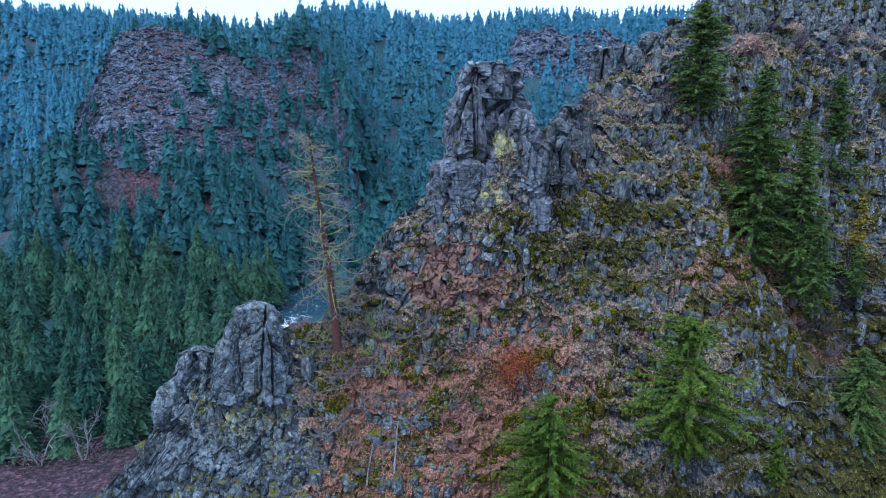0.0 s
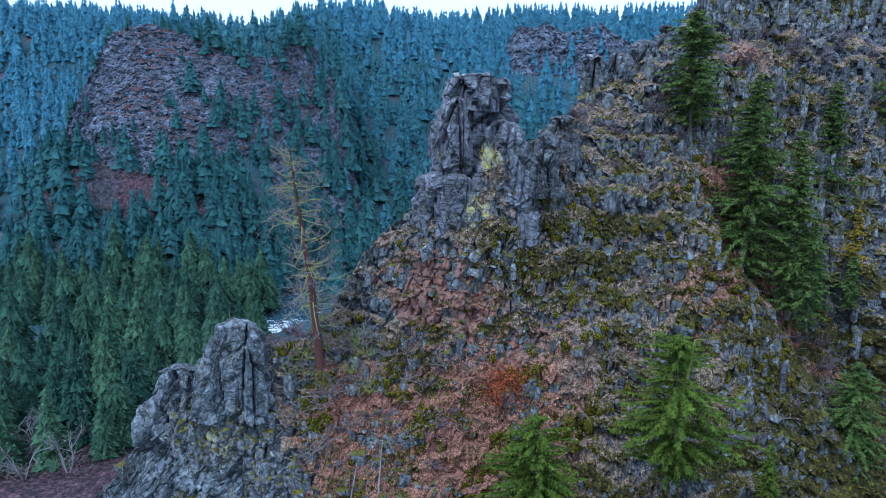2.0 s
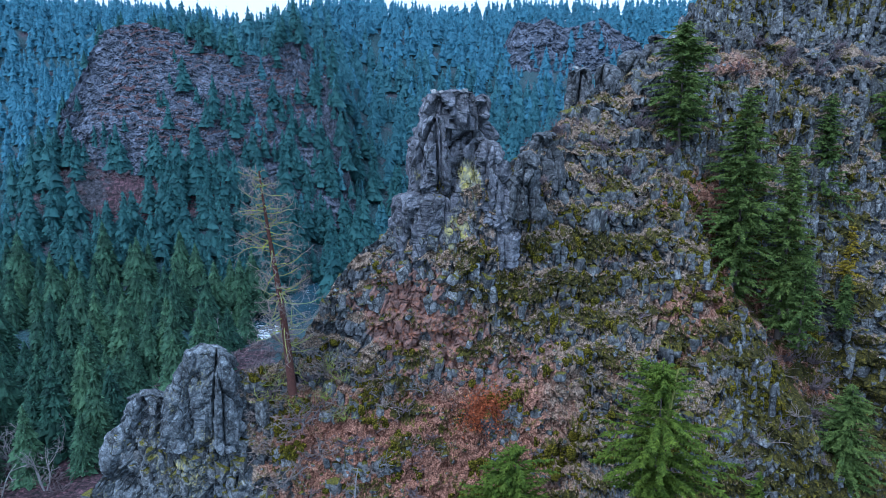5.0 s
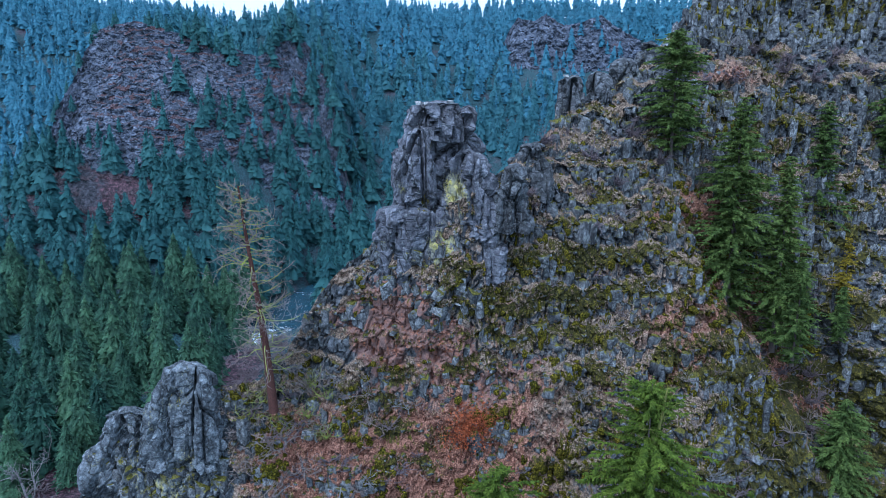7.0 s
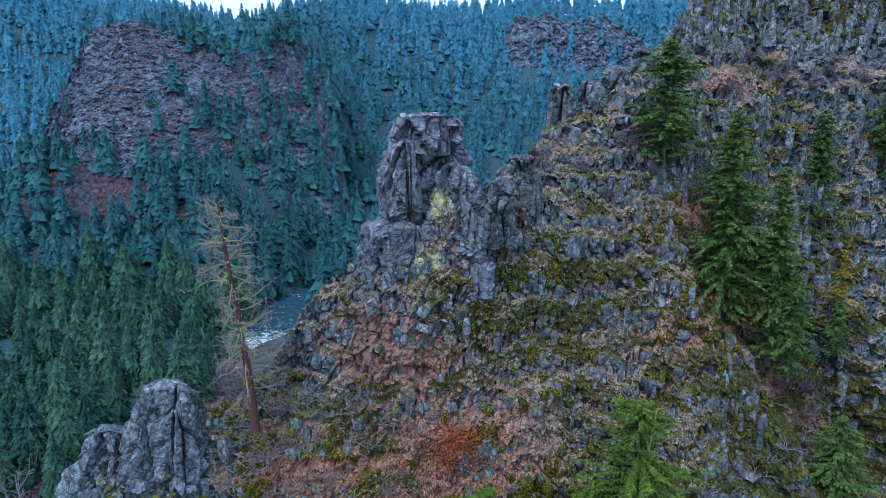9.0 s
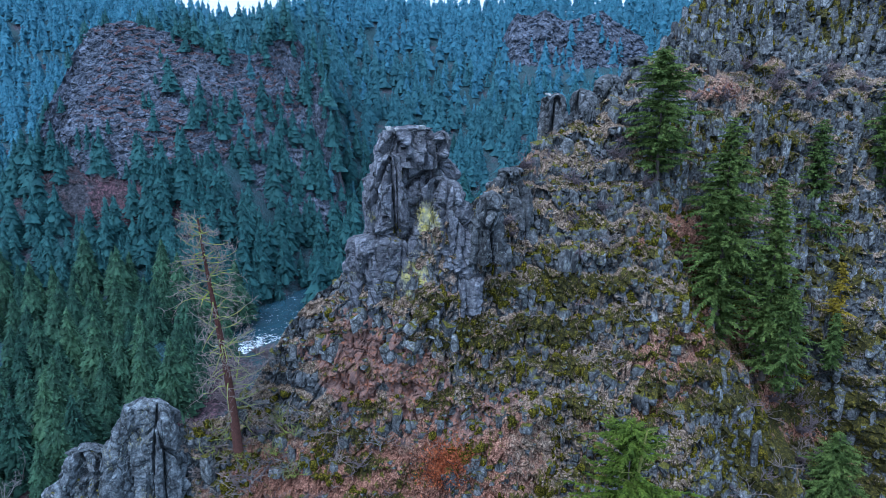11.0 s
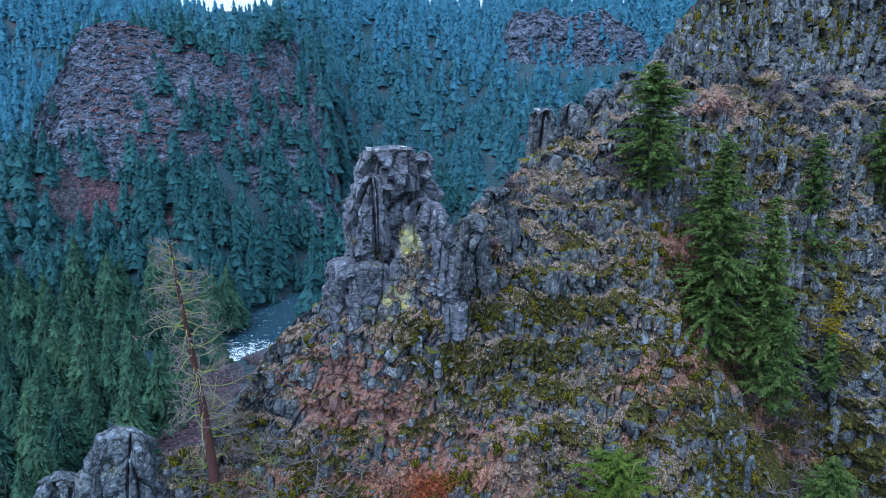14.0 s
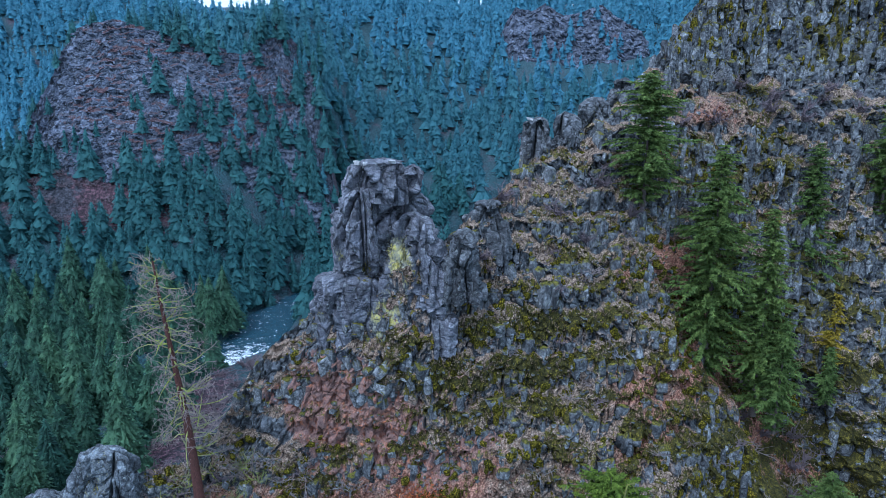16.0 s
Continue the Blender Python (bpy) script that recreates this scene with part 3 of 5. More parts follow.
def tower_zones(x, z, seed):
    return {"bare": 1 + 0 * x, "crag": 1 + 0 * x, "earth": -0.6 + 0 * x, "moss": 0.02 + 0.55 * bell(x, 5.6, 1.1) * bell(z, 92.5, 2) + 0.5 * bell(x, 11.5, 2) * bell(z, 86, 2) + 0.4 * bell(x, 6.5, 1) * bell(z, 101, 1.5), "rust": 0 * x,
            "lichen": 0.06 + 0.72 * bell(x, 7.5, 2.6) * bell(z, 85.5, 4) + 0.75 * bell(x, 10, 2.2) * bell(z, 95, 3) + 0.6 * bell(x, 2, 1.2) * bell(z, 95, 1.5) + 0.45 * bell(x, 10.5, 2.5) * bell(z, 89, 6), "litter": 0 * x + 0.3}


def rock_pillar(name, centre, z0, z1, outline, depth, mat, zones, seed, block=2.0, rows=170, turns=240):
    """outline: rows of (z, left x, right x). A closed pillar of jointed rock."""
    s = np.linspace(0, 1, rows)
    Z = z0 + (z1 - z0) * s
    L = np.interp(Z, [o[0] for o in outline], [o[1] for o in outline])
    R = np.interp(Z, [o[0] for o in outline], [o[2] for o in outline])
    a = np.linspace(0, 2 * np.pi, turns, endpoint=False)
    ca, sa = np.cos(a), np.sin(a)
    e = 0.62
    ux, uy = np.sign(ca) * np.abs(ca) ** e, np.sign(sa) * np.abs(sa) ** e
    crown_ = np.sqrt(1 - 0.8 * np.clip((s - 0.93) / 0.07, 0, 1) ** 2)
    X = (L + R)[:, None] / 2 + ((R - L) / 2 * crown_)[:, None] * ux[None]
    Y = centre + (depth * crown_ * np.clip((R - L) / (R - L).max(), 0.45, 1))[:, None] * uy[None]
    ZZ = np.repeat(Z[:, None], turns, 1)
    q = np.stack([X, Y, ZZ], -1).reshape(-1, 3)
    f1, f2, rid, ti = cells(q / np.array([block, block, block * 3.0]), seed)
    h1, h2, rid2, ti2 = cells(q / np.array([block * 1.9, block * 1.9, block * 5.5]), seed + 9)
    o = min(block, 2.2) * (0.35 * (rid - 0.5) + 0.35 * ti + 0.6 * ti2 + 0.8 * (rid2 - 0.5) - 0.35 * (1 - ramp(f2 - f1, 0.03, 0.14)) - 0.5 * (1 - ramp(h2 - h1, 0.02, 0.09))) + 0.2 * fbm(q / 0.9, 3, seed)
    k1, k2, rid3, ti3 = cells(q / np.array([block * 0.42, block * 0.42, block * 0.6]), seed + 17)
    o = o + 0.2 * (rid3 - 0.5) + 0.1 * ti3 - 0.16 * (1 - ramp(k2 - k1, 0.02, 0.09))
    o = o * np.repeat(1 - 0.75 * ramp(s, 0.94, 1.0), turns)
    nx, ny = np.tile(ca, rows), np.tile(sa, rows)
    V = q + np.stack([nx * o, ny * o, 0.3 * fbm(q / 1.3, 2, seed + 4)], 1)
    zone = zones(V[:, 0], V[:, 2], seed)
    i = np.arange(rows - 1)[:, None] * turns + np.arange(turns)[None]
    j = np.arange(rows - 1)[:, None] * turns + (np.arange(turns)[None] + 1) % turns
    F = np.stack([i, j, j + turns, i + turns], -1).reshape(-1, 4)
    V = np.concatenate([V, [[V[-turns:, 0].mean(), V[-turns:, 1].mean(), z1 + 0.3]]])
    n0 = (rows - 1) * turns
    cap = np.array([[n0 + 2 * n, n0 + 2 * n + 1, n0 + (2 * n + 2) % turns, rows * turns] for n in range(turns // 2)])
    F = np.concatenate([F, cap])
    at = {"pale": zone.get("pale", 0 * V[:-1, 0]), "soil": zone["earth"], "moss": zone["moss"], "rust": zone["rust"], "lichen": zone["lichen"], "litter": zone["litter"]}
    at = {kk: np.concatenate([v, [0]]) for kk, v in at.items()}
    V = np.asarray(V)
    return raw(name, V, F, mat, None, False, at)


tower = rock_pillar("rock_tower", 123.5, 74, 104, [(74, -4, 18), (84, -1.5, 17), (92, 0.3, 16), (97, 0.6, 15.4), (101, 1.6, 14.6), (104, 3, 13)], 5.0, TOWER_ROCK, tower_zones, 300, 3.0)
tagged(tower, "dark basalt pinnacle streaked with yellow lichen", "rock tower", kind="structure")
for n, (cy, z0, z1, ol, dp, blk) in enumerate([
        (120.0, 78, 92.3, [(78, -3.2, 8), (86, -2.6, 7.5), (91, -2.0, 7), (92.3, -0.8, 6)], 3.2, 3.2),
        (119.8, 88, 104.2, [(88, 0.4, 8.2), (97, 0.7, 7.6), (102, 1.8, 7.2), (104.2, 2.6, 6.8)], 2.6, 2.8),
        (121.0, 80, 100.5, [(80, 6, 17.5), (90, 8, 16.6), (98, 8.5, 15.4), (100.5, 9.5, 14.6)], 3.0, 2.2),
        (122.0, 102, 107.9, [(102, 2.4, 11.5), (105, 2.8, 11), (107.9, 4.0, 10.4)], 3.4, 2.0),
        (121.0, 103, 107.2, [(103, 10.6, 13.2), (104.2, 10.2, 13.9), (106.2, 10.4, 13.9), (107.2, 11.2, 13.2)], 1.9, 3.5)]):
    block_ = rock_pillar("rock_block", cy, z0, z1, ol, dp, TOWER_ROCK, tower_zones, 320 + n * 7, blk, 80, 96)
    block_.parent = tower


def crag_zones(x, z, seed):
    n = fbm(np.stack([x, 0 * x, z], 1) / 5, 3, seed)
    return {"pale": 1.0 * (x < 0), "bare": 1 + 0 * x, "crag": 1 + 0 * x, "earth": -0.4 + 0.1 * n, "moss": 0.08 + 0.15 * n, "rust": 0 * x, "lichen": 0.2 + 0.3 * n, "litter": 0 * x + 0.3}


for nm, lab, cy, z0, z1, ol, dp, blk in [
        ("crag", "square grey basalt crag on the ridge", 144.5, 98, 112.2, [(98, 28.6, 35), (106, 29.2, 34.6), (112.2, 29.8, 33.6)], 3.0, 2.2),
        ("crag", "jointed grey basalt crag on the ridge", 146, 98, 113, [(98, 32.6, 40), (107, 33.2, 39.6), (113, 34.2, 38.6)], 3.0, 2.0),
        ("crag", "jointed grey basalt crag on the ridge", 147.5, 100, 115.4, [(100, 37.6, 45), (110, 38.5, 44.6), (115.4, 39.5, 43.5)], 3.2, 2.0),
        ("crag", "jointed grey basalt crag on the ridge", 150, 102, 118.6, [(102, 42, 51), (113, 43.5, 50.5), (118.6, 45.5, 49)], 3.4, 2.2),
        ("crag", "blocky grey crag above the river", 110, 54, 69.8, [(54, -37.5, -24.5), (63, -35.5, -25.6), (66, -34.6, -26), (69.8, -32.5, -27)], 3.6, 2.2),
        ("crag", "rough grey crag above the river", 111, 44, 62.0, [(44, -49.5, -35), (54, -46, -36), (59, -43.5, -37), (62, -41.8, -38.4)], 3.6, 2.2),
        ("crag", "leaning slab of grey basalt", 119.5, 88, 98.6, [(88, 16, 22), (94, 16.8, 21.4), (98.6, 18.5, 20.5)], 2.2, 1.5),
        ("crag", "blocky grey crag on the saddle", 127.5, 92, 101.2, [(92, 19, 27), (98, 20, 26), (101.2, 21.5, 25)], 2.6, 1.8)]:
    crag = rock_pillar(nm, cy, z0, z1, ol, dp, ROCK, crag_zones, int(400 + z1 * 10), blk * 1.4, 110, 150)
    tagged(crag, lab, "crag", kind="structure")


def butte_zones(x, z, seed):
    n = fbm(np.stack([x, 0 * x, z], 1) / 30, 3, seed)
    return {"bare": 0.8 + 0 * x, "crag": 0.25 + 0 * x, "earth": -0.38 + 0.35 * n, "moss": -0.5 + 0 * x, "rust": 0 * n, "lichen": 0 * x, "litter": 0.35 + 0.3 * n}


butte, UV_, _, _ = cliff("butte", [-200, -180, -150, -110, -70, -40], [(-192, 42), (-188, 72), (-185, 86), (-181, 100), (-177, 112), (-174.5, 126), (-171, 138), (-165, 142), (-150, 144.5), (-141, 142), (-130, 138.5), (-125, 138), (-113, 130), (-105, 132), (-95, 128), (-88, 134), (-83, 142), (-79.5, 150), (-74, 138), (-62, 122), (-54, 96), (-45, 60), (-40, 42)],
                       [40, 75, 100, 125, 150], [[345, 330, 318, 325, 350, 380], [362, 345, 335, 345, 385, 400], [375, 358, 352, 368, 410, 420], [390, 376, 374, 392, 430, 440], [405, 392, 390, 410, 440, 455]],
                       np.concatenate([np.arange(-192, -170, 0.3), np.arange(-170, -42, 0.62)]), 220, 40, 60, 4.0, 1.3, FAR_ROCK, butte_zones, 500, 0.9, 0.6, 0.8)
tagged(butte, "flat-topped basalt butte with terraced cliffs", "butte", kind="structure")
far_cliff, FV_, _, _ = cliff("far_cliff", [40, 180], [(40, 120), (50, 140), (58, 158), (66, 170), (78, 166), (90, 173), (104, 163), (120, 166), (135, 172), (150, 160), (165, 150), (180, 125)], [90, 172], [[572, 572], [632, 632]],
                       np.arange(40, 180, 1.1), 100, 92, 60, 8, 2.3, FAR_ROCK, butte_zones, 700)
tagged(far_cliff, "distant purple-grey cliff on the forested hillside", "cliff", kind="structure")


# ---- trees ----
def bough_crown(radius, layers, points, boughs, sprays, size, seed, loose=0.28):
    """A conifer 1 m high: ragged whorls of boughs one over the other, fringed with small tufts of needles."""
    r = np.random.default_rng(seed)
    phase = r.uniform(0, 6)

    def reach_at(f, a):
        return radius * (1 - f) ** 0.9 * (1 + 0.08 * np.sin(9 * f + 2 * np.sin(a) + phase)) + 0.004
    V, F, o = [], [], 0
    for k in range(layers):
        f = 0.95 * (k + r.uniform(-0.25, 0.25)) / layers
        f = max(f, 0.0)
        an = (np.arange(points) + r.uniform(-0.3, 0.3, points)) * 2 * np.pi / points + r.uniform(0, 6)
        rad = reach_at(f, an) * np.where(np.arange(points) % 2, 0.5, 1.06) * r.uniform(0.75, 1.15, points) * r.uniform(1 - loose, 1 + 0.4 * loose)
        zz = 0.05 + 0.93 * f - 0.25 * rad + r.uniform(-0.45, 0.45, points) / layers
        off = r.normal(0, 0.09, 2) * reach_at(f, 0.0)
        top = min(0.05 + 0.93 * f + 0.9 * reach_at(f, 0.0) + 0.035, 1.0)
        V.append(np.concatenate([np.stack([off[0] + rad * np.cos(an), off[1] + rad * np.sin(an), np.clip(zz, 0.01, 1)], 1), [[0.5 * off[0], 0.5 * off[1], top]]]))
        i = np.arange(points)
        F.append(np.stack([i, (i + 1) % points, np.full(points, points)], 1) + o)
        o += points + 1
    u = (np.arange(boughs) + r.random(boughs)) / boughs
    f = np.repeat(1 - (1 - u * 0.999) ** 0.72, sprays)
    a = np.repeat(np.arange(boughs) * 2.39996 + r.uniform(-0.5, 0.5, boughs), sprays)
    n = boughs * sprays
    reach = reach_at(f, a) * np.repeat(r.uniform(0.85, 1.2, boughs), sprays)
    t = np.tile(np.linspace(1.0, 0.6, sprays) if sprays > 1 else np.array([0.95]), boughs) - r.uniform(0, 0.08, n)
    w = r.normal(0, 0.2, n) * (reach * (1.3 - t) + 0.01)
    ca, sa = np.cos(a), np.sin(a)
    c = np.stack([reach * t * ca - w * sa, reach * t * sa + w * ca, 0.075 + 0.92 * f - 0.55 * reach * (t - 0.55)], 1)
    ln = size * r.uniform(0.6, 1.4, n) * (0.5 + 0.5 * (1 - f))
    b_ = a + r.normal(0, 0.4, n)
    d = np.stack([np.cos(b_), np.sin(b_), r.normal(-0.15, 0.3, n)], 1)
    roll = r.normal(0, 0.5, n)
    e = np.stack([-np.sin(b_) * np.cos(roll), np.cos(b_) * np.cos(roll), np.sin(roll)], 1)
    back_ = c - d * (0.6 * ln)[:, None]
    T = np.stack([back_ - e * (0.5 * ln)[:, None], back_ + e * (0.5 * ln)[:, None], c + d * (0.7 * ln)[:, None]], 1).reshape(-1, 3)
    T[:, 2] = np.clip(T[:, 2], 0.01, 0.985)
    return np.concatenate(V + [T]), np.concatenate(F + [np.arange(3 * n).reshape(-1, 3) + o])


def trunk_mesh(height, r0, sides=7, lean=0.0, seed=0, rows=8, r1=0.03):
    r = np.random.default_rng(seed)
    V = []
    bend = r.uniform(-1, 1, 2) * lean
    for i in range(rows):
        t = i / (rows - 1)
        rad = r0 * (1 - t) + r1 * t + r0 * 0.35 * max(0, 1 - t * 14)
        for k in range(sides):
            a = 2 * math.pi * k / sides
            V.append((rad * math.cos(a) + bend[0] * t * t * height, rad * math.sin(a) + bend[1] * t * t * height, height * t))
    F = [(i * sides + k, i * sides + (k + 1) % sides, (i + 1) * sides + (k + 1) % sides, (i + 1) * sides + k) for i in range(rows - 1) for k in range(sides)]
    return np.array(V), np.array(F)


def fir_crown(height, radius, seed, clear=0.05, droop=0.2, density=1.0, bare=0.0, power=0.7, rate=5.2, fat=1.0):
    r = np.random.default_rng(seed)
    quads = []
    pads = r.random((40, 7))
    z = clear * height
    while z < height * 0.985:
        f = z / height
        whorl = r.uniform(0.75, 1.15)
        env = radius * (1 - f) ** power * (0.42 + 0.58 * min(1, (f - clear) / 0.28)) * whorl + 0.25
        for k in range(int(r.integers(5, 9) * density + 0.5)):
            a = r.uniform(0, 2 * math.pi)
            clump = pads[int(z / 2.8 + 0.6 * math.sin(2 * a)) % 40, int(a * 6 / 6.2832) % 7]
            if clump < bare:
                continue
            L = env * r.uniform(0.36, 1.1) * (0.62 + 0.55 * clump)
            sag = droop * r.uniform(0.2, 1.7)
            n = int(L * rate * 1.35) + 5
            t = np.linspace(0.12, 1, n)
            t = np.repeat(t, 2) + r.uniform(-0.02, 0.02, 2 * n)
            sd = np.tile([-1.0, 1.0], n)
            ln = np.clip(0.3 * L * (1.15 - t), 0.3 * fat, 0.75 * fat) * r.uniform(0.5, 1.3, 2 * n)
            fwd = np.radians(r.uniform(28, 62, 2 * n))
            root = np.stack([L * t, 0 * t, L * (0.2 * t - sag * 1.2 * t * t)], 1)
            d = np.stack([np.cos(fwd), sd * np.sin(fwd), r.uniform(-0.9, 0.3, 2 * n)], 1)
            roll = r.normal(0, 0.6, 2 * n)
            e = np.stack([-sd * np.sin(fwd) * np.cos(roll), np.cos(fwd) * np.cos(roll), np.sin(roll)], 1)
            w = (fat * (0.16 * ln + 0.05))[:, None]
            tip = root + d * ln[:, None]
            q = np.stack([root + e * 1.3 * w, root - e * 1.3 * w, tip], 1).reshape(-1, 3)
            ca, sa = math.cos(a), math.sin(a)
            quads.append(np.stack([q[:, 0] * ca - q[:, 1] * sa, q[:, 0] * sa + q[:, 1] * ca, q[:, 2] + z + r.uniform(-0.15, 0.15)], 1))
        z += (0.42 + 0.25 * (1 - f)) * r.uniform(0.8, 1.25) * (1.0 if height > 12 else 0.7)
    V = np.concatenate(quads)
    return V, np.arange(len(V)).reshape(-1, 3)


# far woods, one mesh
NX, NY = np.meshgrid(np.arange(-700, 620, 7.0), np.arange(270, 1400, 7.4))
tx = (NX + rng.uniform(-7.0, 7.0, NX.shape)).ravel()
ty = (NY + rng.uniform(-7.0, 7.0, NX.shape)).ravel()
NX, NY = np.meshgrid(np.arange(-225, -66, 9.0), np.arange(280, 352, 9.5))
tx = np.concatenate([tx, (NX + rng.uniform(-2.6, 2.6, NX.shape)).ravel()])
ty = np.concatenate([ty, (NY + rng.uniform(-2.6, 2.6, NX.shape)).ravel()])
NX, NY = np.meshgrid(np.arange(-100, -38, 6.0), np.arange(288, 420, 6.5))
bank_x, bank_y = (NX + rng.uniform(-2.6, 2.6, NX.shape)).ravel(), (NY + rng.uniform(-2.6, 2.6, NX.shape)).ravel()
bank_x, bank_y = bank_x[river_distance(bank_x, bank_y) < 34], bank_y[river_distance(bank_x, bank_y) < 34]
tx, ty = np.concatenate([tx, bank_x]), np.concatenate([ty, bank_y])
seen_from = (np.abs(tx - 8) < 0.66 * (ty + 25)) & (tx < 0.4 * ty + 25)
gap = fbm(np.stack([tx, ty, 0 * tx], 1) / 45, 3, 77)
keep = seen_from & (river_distance(tx, ty) > np.where(tx < -190, 24, 9.5)) & (gap > -1.0) & (ty < 750 + 190 * (tx < -60)) & ((tx < -60) | (ty > 290)) & (rng.random(len(tx)) > 0.12)
on_butte = (tx > -186) & (tx < -76) & (ty > 345) & (ty < 392 + 0.5 * (tx + 130).clip(0))
keep &= ~(on_butte & (rng.random(len(tx)) < 0.93))
keep &= ~((tx > 54) & (tx < 170) & (ty > 572) & (ty < 634) & (rng.random(len(tx)) < 0.93))
keep &= ~((tx > 54) & (tx < 170) & (ty > 545) & (ty <= 572) & (rng.random(len(tx)) < 0.2))
keep &= ~((np.abs(tx + 156) < 24) & (np.abs(ty - 324) < 13) & (rng.random(len(tx)) < 0.9))

keep &= ~((np.abs(tx + 0.615 * ty) < 8) & (ty > 298) & (ty < 420))
mid_zone = (ty < 285) & (tx < -20)
fx, fy = tx[keep & ~mid_zone], ty[keep & ~mid_zone]
fz = ground_height(fx, fy)
fh = 9 + 16 * rng.random(len(fx))
# small trees on the butte's ledges and along its top
bi, bj = rng.integers(4, 219, 1500), rng.integers(30, UV_.shape[1] - 4, 1500)
bi[:46] = 219
bp = UV_[bi, bj]
low_wood = ramp(bp[:, 0], -148, -112) * (1 - 0.72 * ramp(bp[:, 2], 92, 108) * (bp[:, 0] < -70)) + 0.5 * ramp(bp[:, 0], -142, -128) * ramp(bp[:, 2], 116, 124)
pick = (np.arange(1500) < 46) | (rng.random(1500) < 0.025 + 0.19 * low_wood)
bp = bp[pick]
fp = FV_[rng.integers(2, 99, 34), rng.integers(3, FV_.shape[1] - 3, 34)]
bp = np.concatenate([bp, fp])
fx, fy, fz = np.concatenate([fx, bp[:, 0]]), np.concatenate([fy, bp[:, 1] + 0.5]), np.concatenate([fz, bp[:, 2] - 0.8])
fh = np.concatenate([fh, np.where(bp[:, 0] < -128, rng.uniform(4, 10, len(bp)), rng.uniform(9, 19, len(bp)))])
fa = rng.uniform(0, 6.28, len(fx))
fk = rng.integers(0, 6, len(fx))
# three bands by distance, each with more haze painted into its needles
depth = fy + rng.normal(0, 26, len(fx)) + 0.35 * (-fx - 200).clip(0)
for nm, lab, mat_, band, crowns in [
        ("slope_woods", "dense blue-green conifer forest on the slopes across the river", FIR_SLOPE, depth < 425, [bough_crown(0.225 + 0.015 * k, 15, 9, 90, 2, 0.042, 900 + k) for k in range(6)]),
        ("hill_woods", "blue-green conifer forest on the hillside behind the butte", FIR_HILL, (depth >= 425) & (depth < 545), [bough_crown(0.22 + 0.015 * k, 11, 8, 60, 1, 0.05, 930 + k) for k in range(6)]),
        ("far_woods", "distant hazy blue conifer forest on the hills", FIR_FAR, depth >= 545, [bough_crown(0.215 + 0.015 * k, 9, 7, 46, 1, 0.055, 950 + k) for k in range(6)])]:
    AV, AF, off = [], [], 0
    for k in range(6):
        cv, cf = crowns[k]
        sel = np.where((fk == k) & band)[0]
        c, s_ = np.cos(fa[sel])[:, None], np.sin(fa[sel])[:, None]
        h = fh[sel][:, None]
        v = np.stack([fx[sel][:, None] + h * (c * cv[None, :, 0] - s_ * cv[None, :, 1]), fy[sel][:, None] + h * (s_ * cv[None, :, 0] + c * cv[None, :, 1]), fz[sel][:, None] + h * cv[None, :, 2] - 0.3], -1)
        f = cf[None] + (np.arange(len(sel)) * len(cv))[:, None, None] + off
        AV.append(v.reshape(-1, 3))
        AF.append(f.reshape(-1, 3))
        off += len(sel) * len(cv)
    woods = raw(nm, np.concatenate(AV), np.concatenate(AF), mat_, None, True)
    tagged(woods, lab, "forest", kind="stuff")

# the valley's trees, one by one
def valley_fir(seed, radius):
    tree = new("valley_fir")
    tv, tf = trunk_mesh(22.5, 0.32, 6, 0.01, seed, 5)
    raw("trunk", tv, tf, BARK, tree)
    cv, cf = bough_crown(radius / 23, 26, 14, 300, 3, 0.034, seed, 0.12)
    cv = cv * 23
    raw("crown", cv, cf, FIR_MID, tree, True)
    return tree


kinds = [valley_fir(40 + k, 5.5 + 0.35 * k) for k in range(6)]
NX, NY = np.meshgrid(np.arange(-250, -20, 9.8), np.arange(112, 288, 9.6))
tx = (NX + rng.uniform(-3.2, 3.2, NX.shape)).ravel()
ty = (NY + rng.uniform(-3.2, 3.2, NX.shape)).ravel()
ok = (tx > -0.66 * (ty + 12)) & (river_distance(tx, ty) > np.where(tx < -62, 7.0, 13)) & (tx < -62 - 0.3 * (150 - ty).clip(0)) & ~((tx > -96) & (ty < 145))
ok &= (fbm(np.stack([tx, ty, 0 * tx], 1) / 30, 3, 78) > -0.85)
tx, ty = tx[ok], ty[ok]
tz = ground_height(tx, ty)
first = set()
for n in range(len(tx)):
    k = int(rng.integers(0, 6))
    sc = rng.uniform(0.62, 1.12)
    mm = Matrix.Translation((tx[n], ty[n], tz[n] - 0.2)) @ Matrix.Rotation(rng.uniform(0, 6.28), 4, "Z")
    if k not in first:
        first.add(k)
        kinds[k].matrix_basis = mm
        tagged(kinds[k], "tall dark green conifer in the valley forest", "tree", "valley conifers")
        t = kinds[k]
    else:
        t = copy_thing(kinds[k], mm)
    t.scale = (sc, sc, sc * rng.uniform(0.9, 1.12))

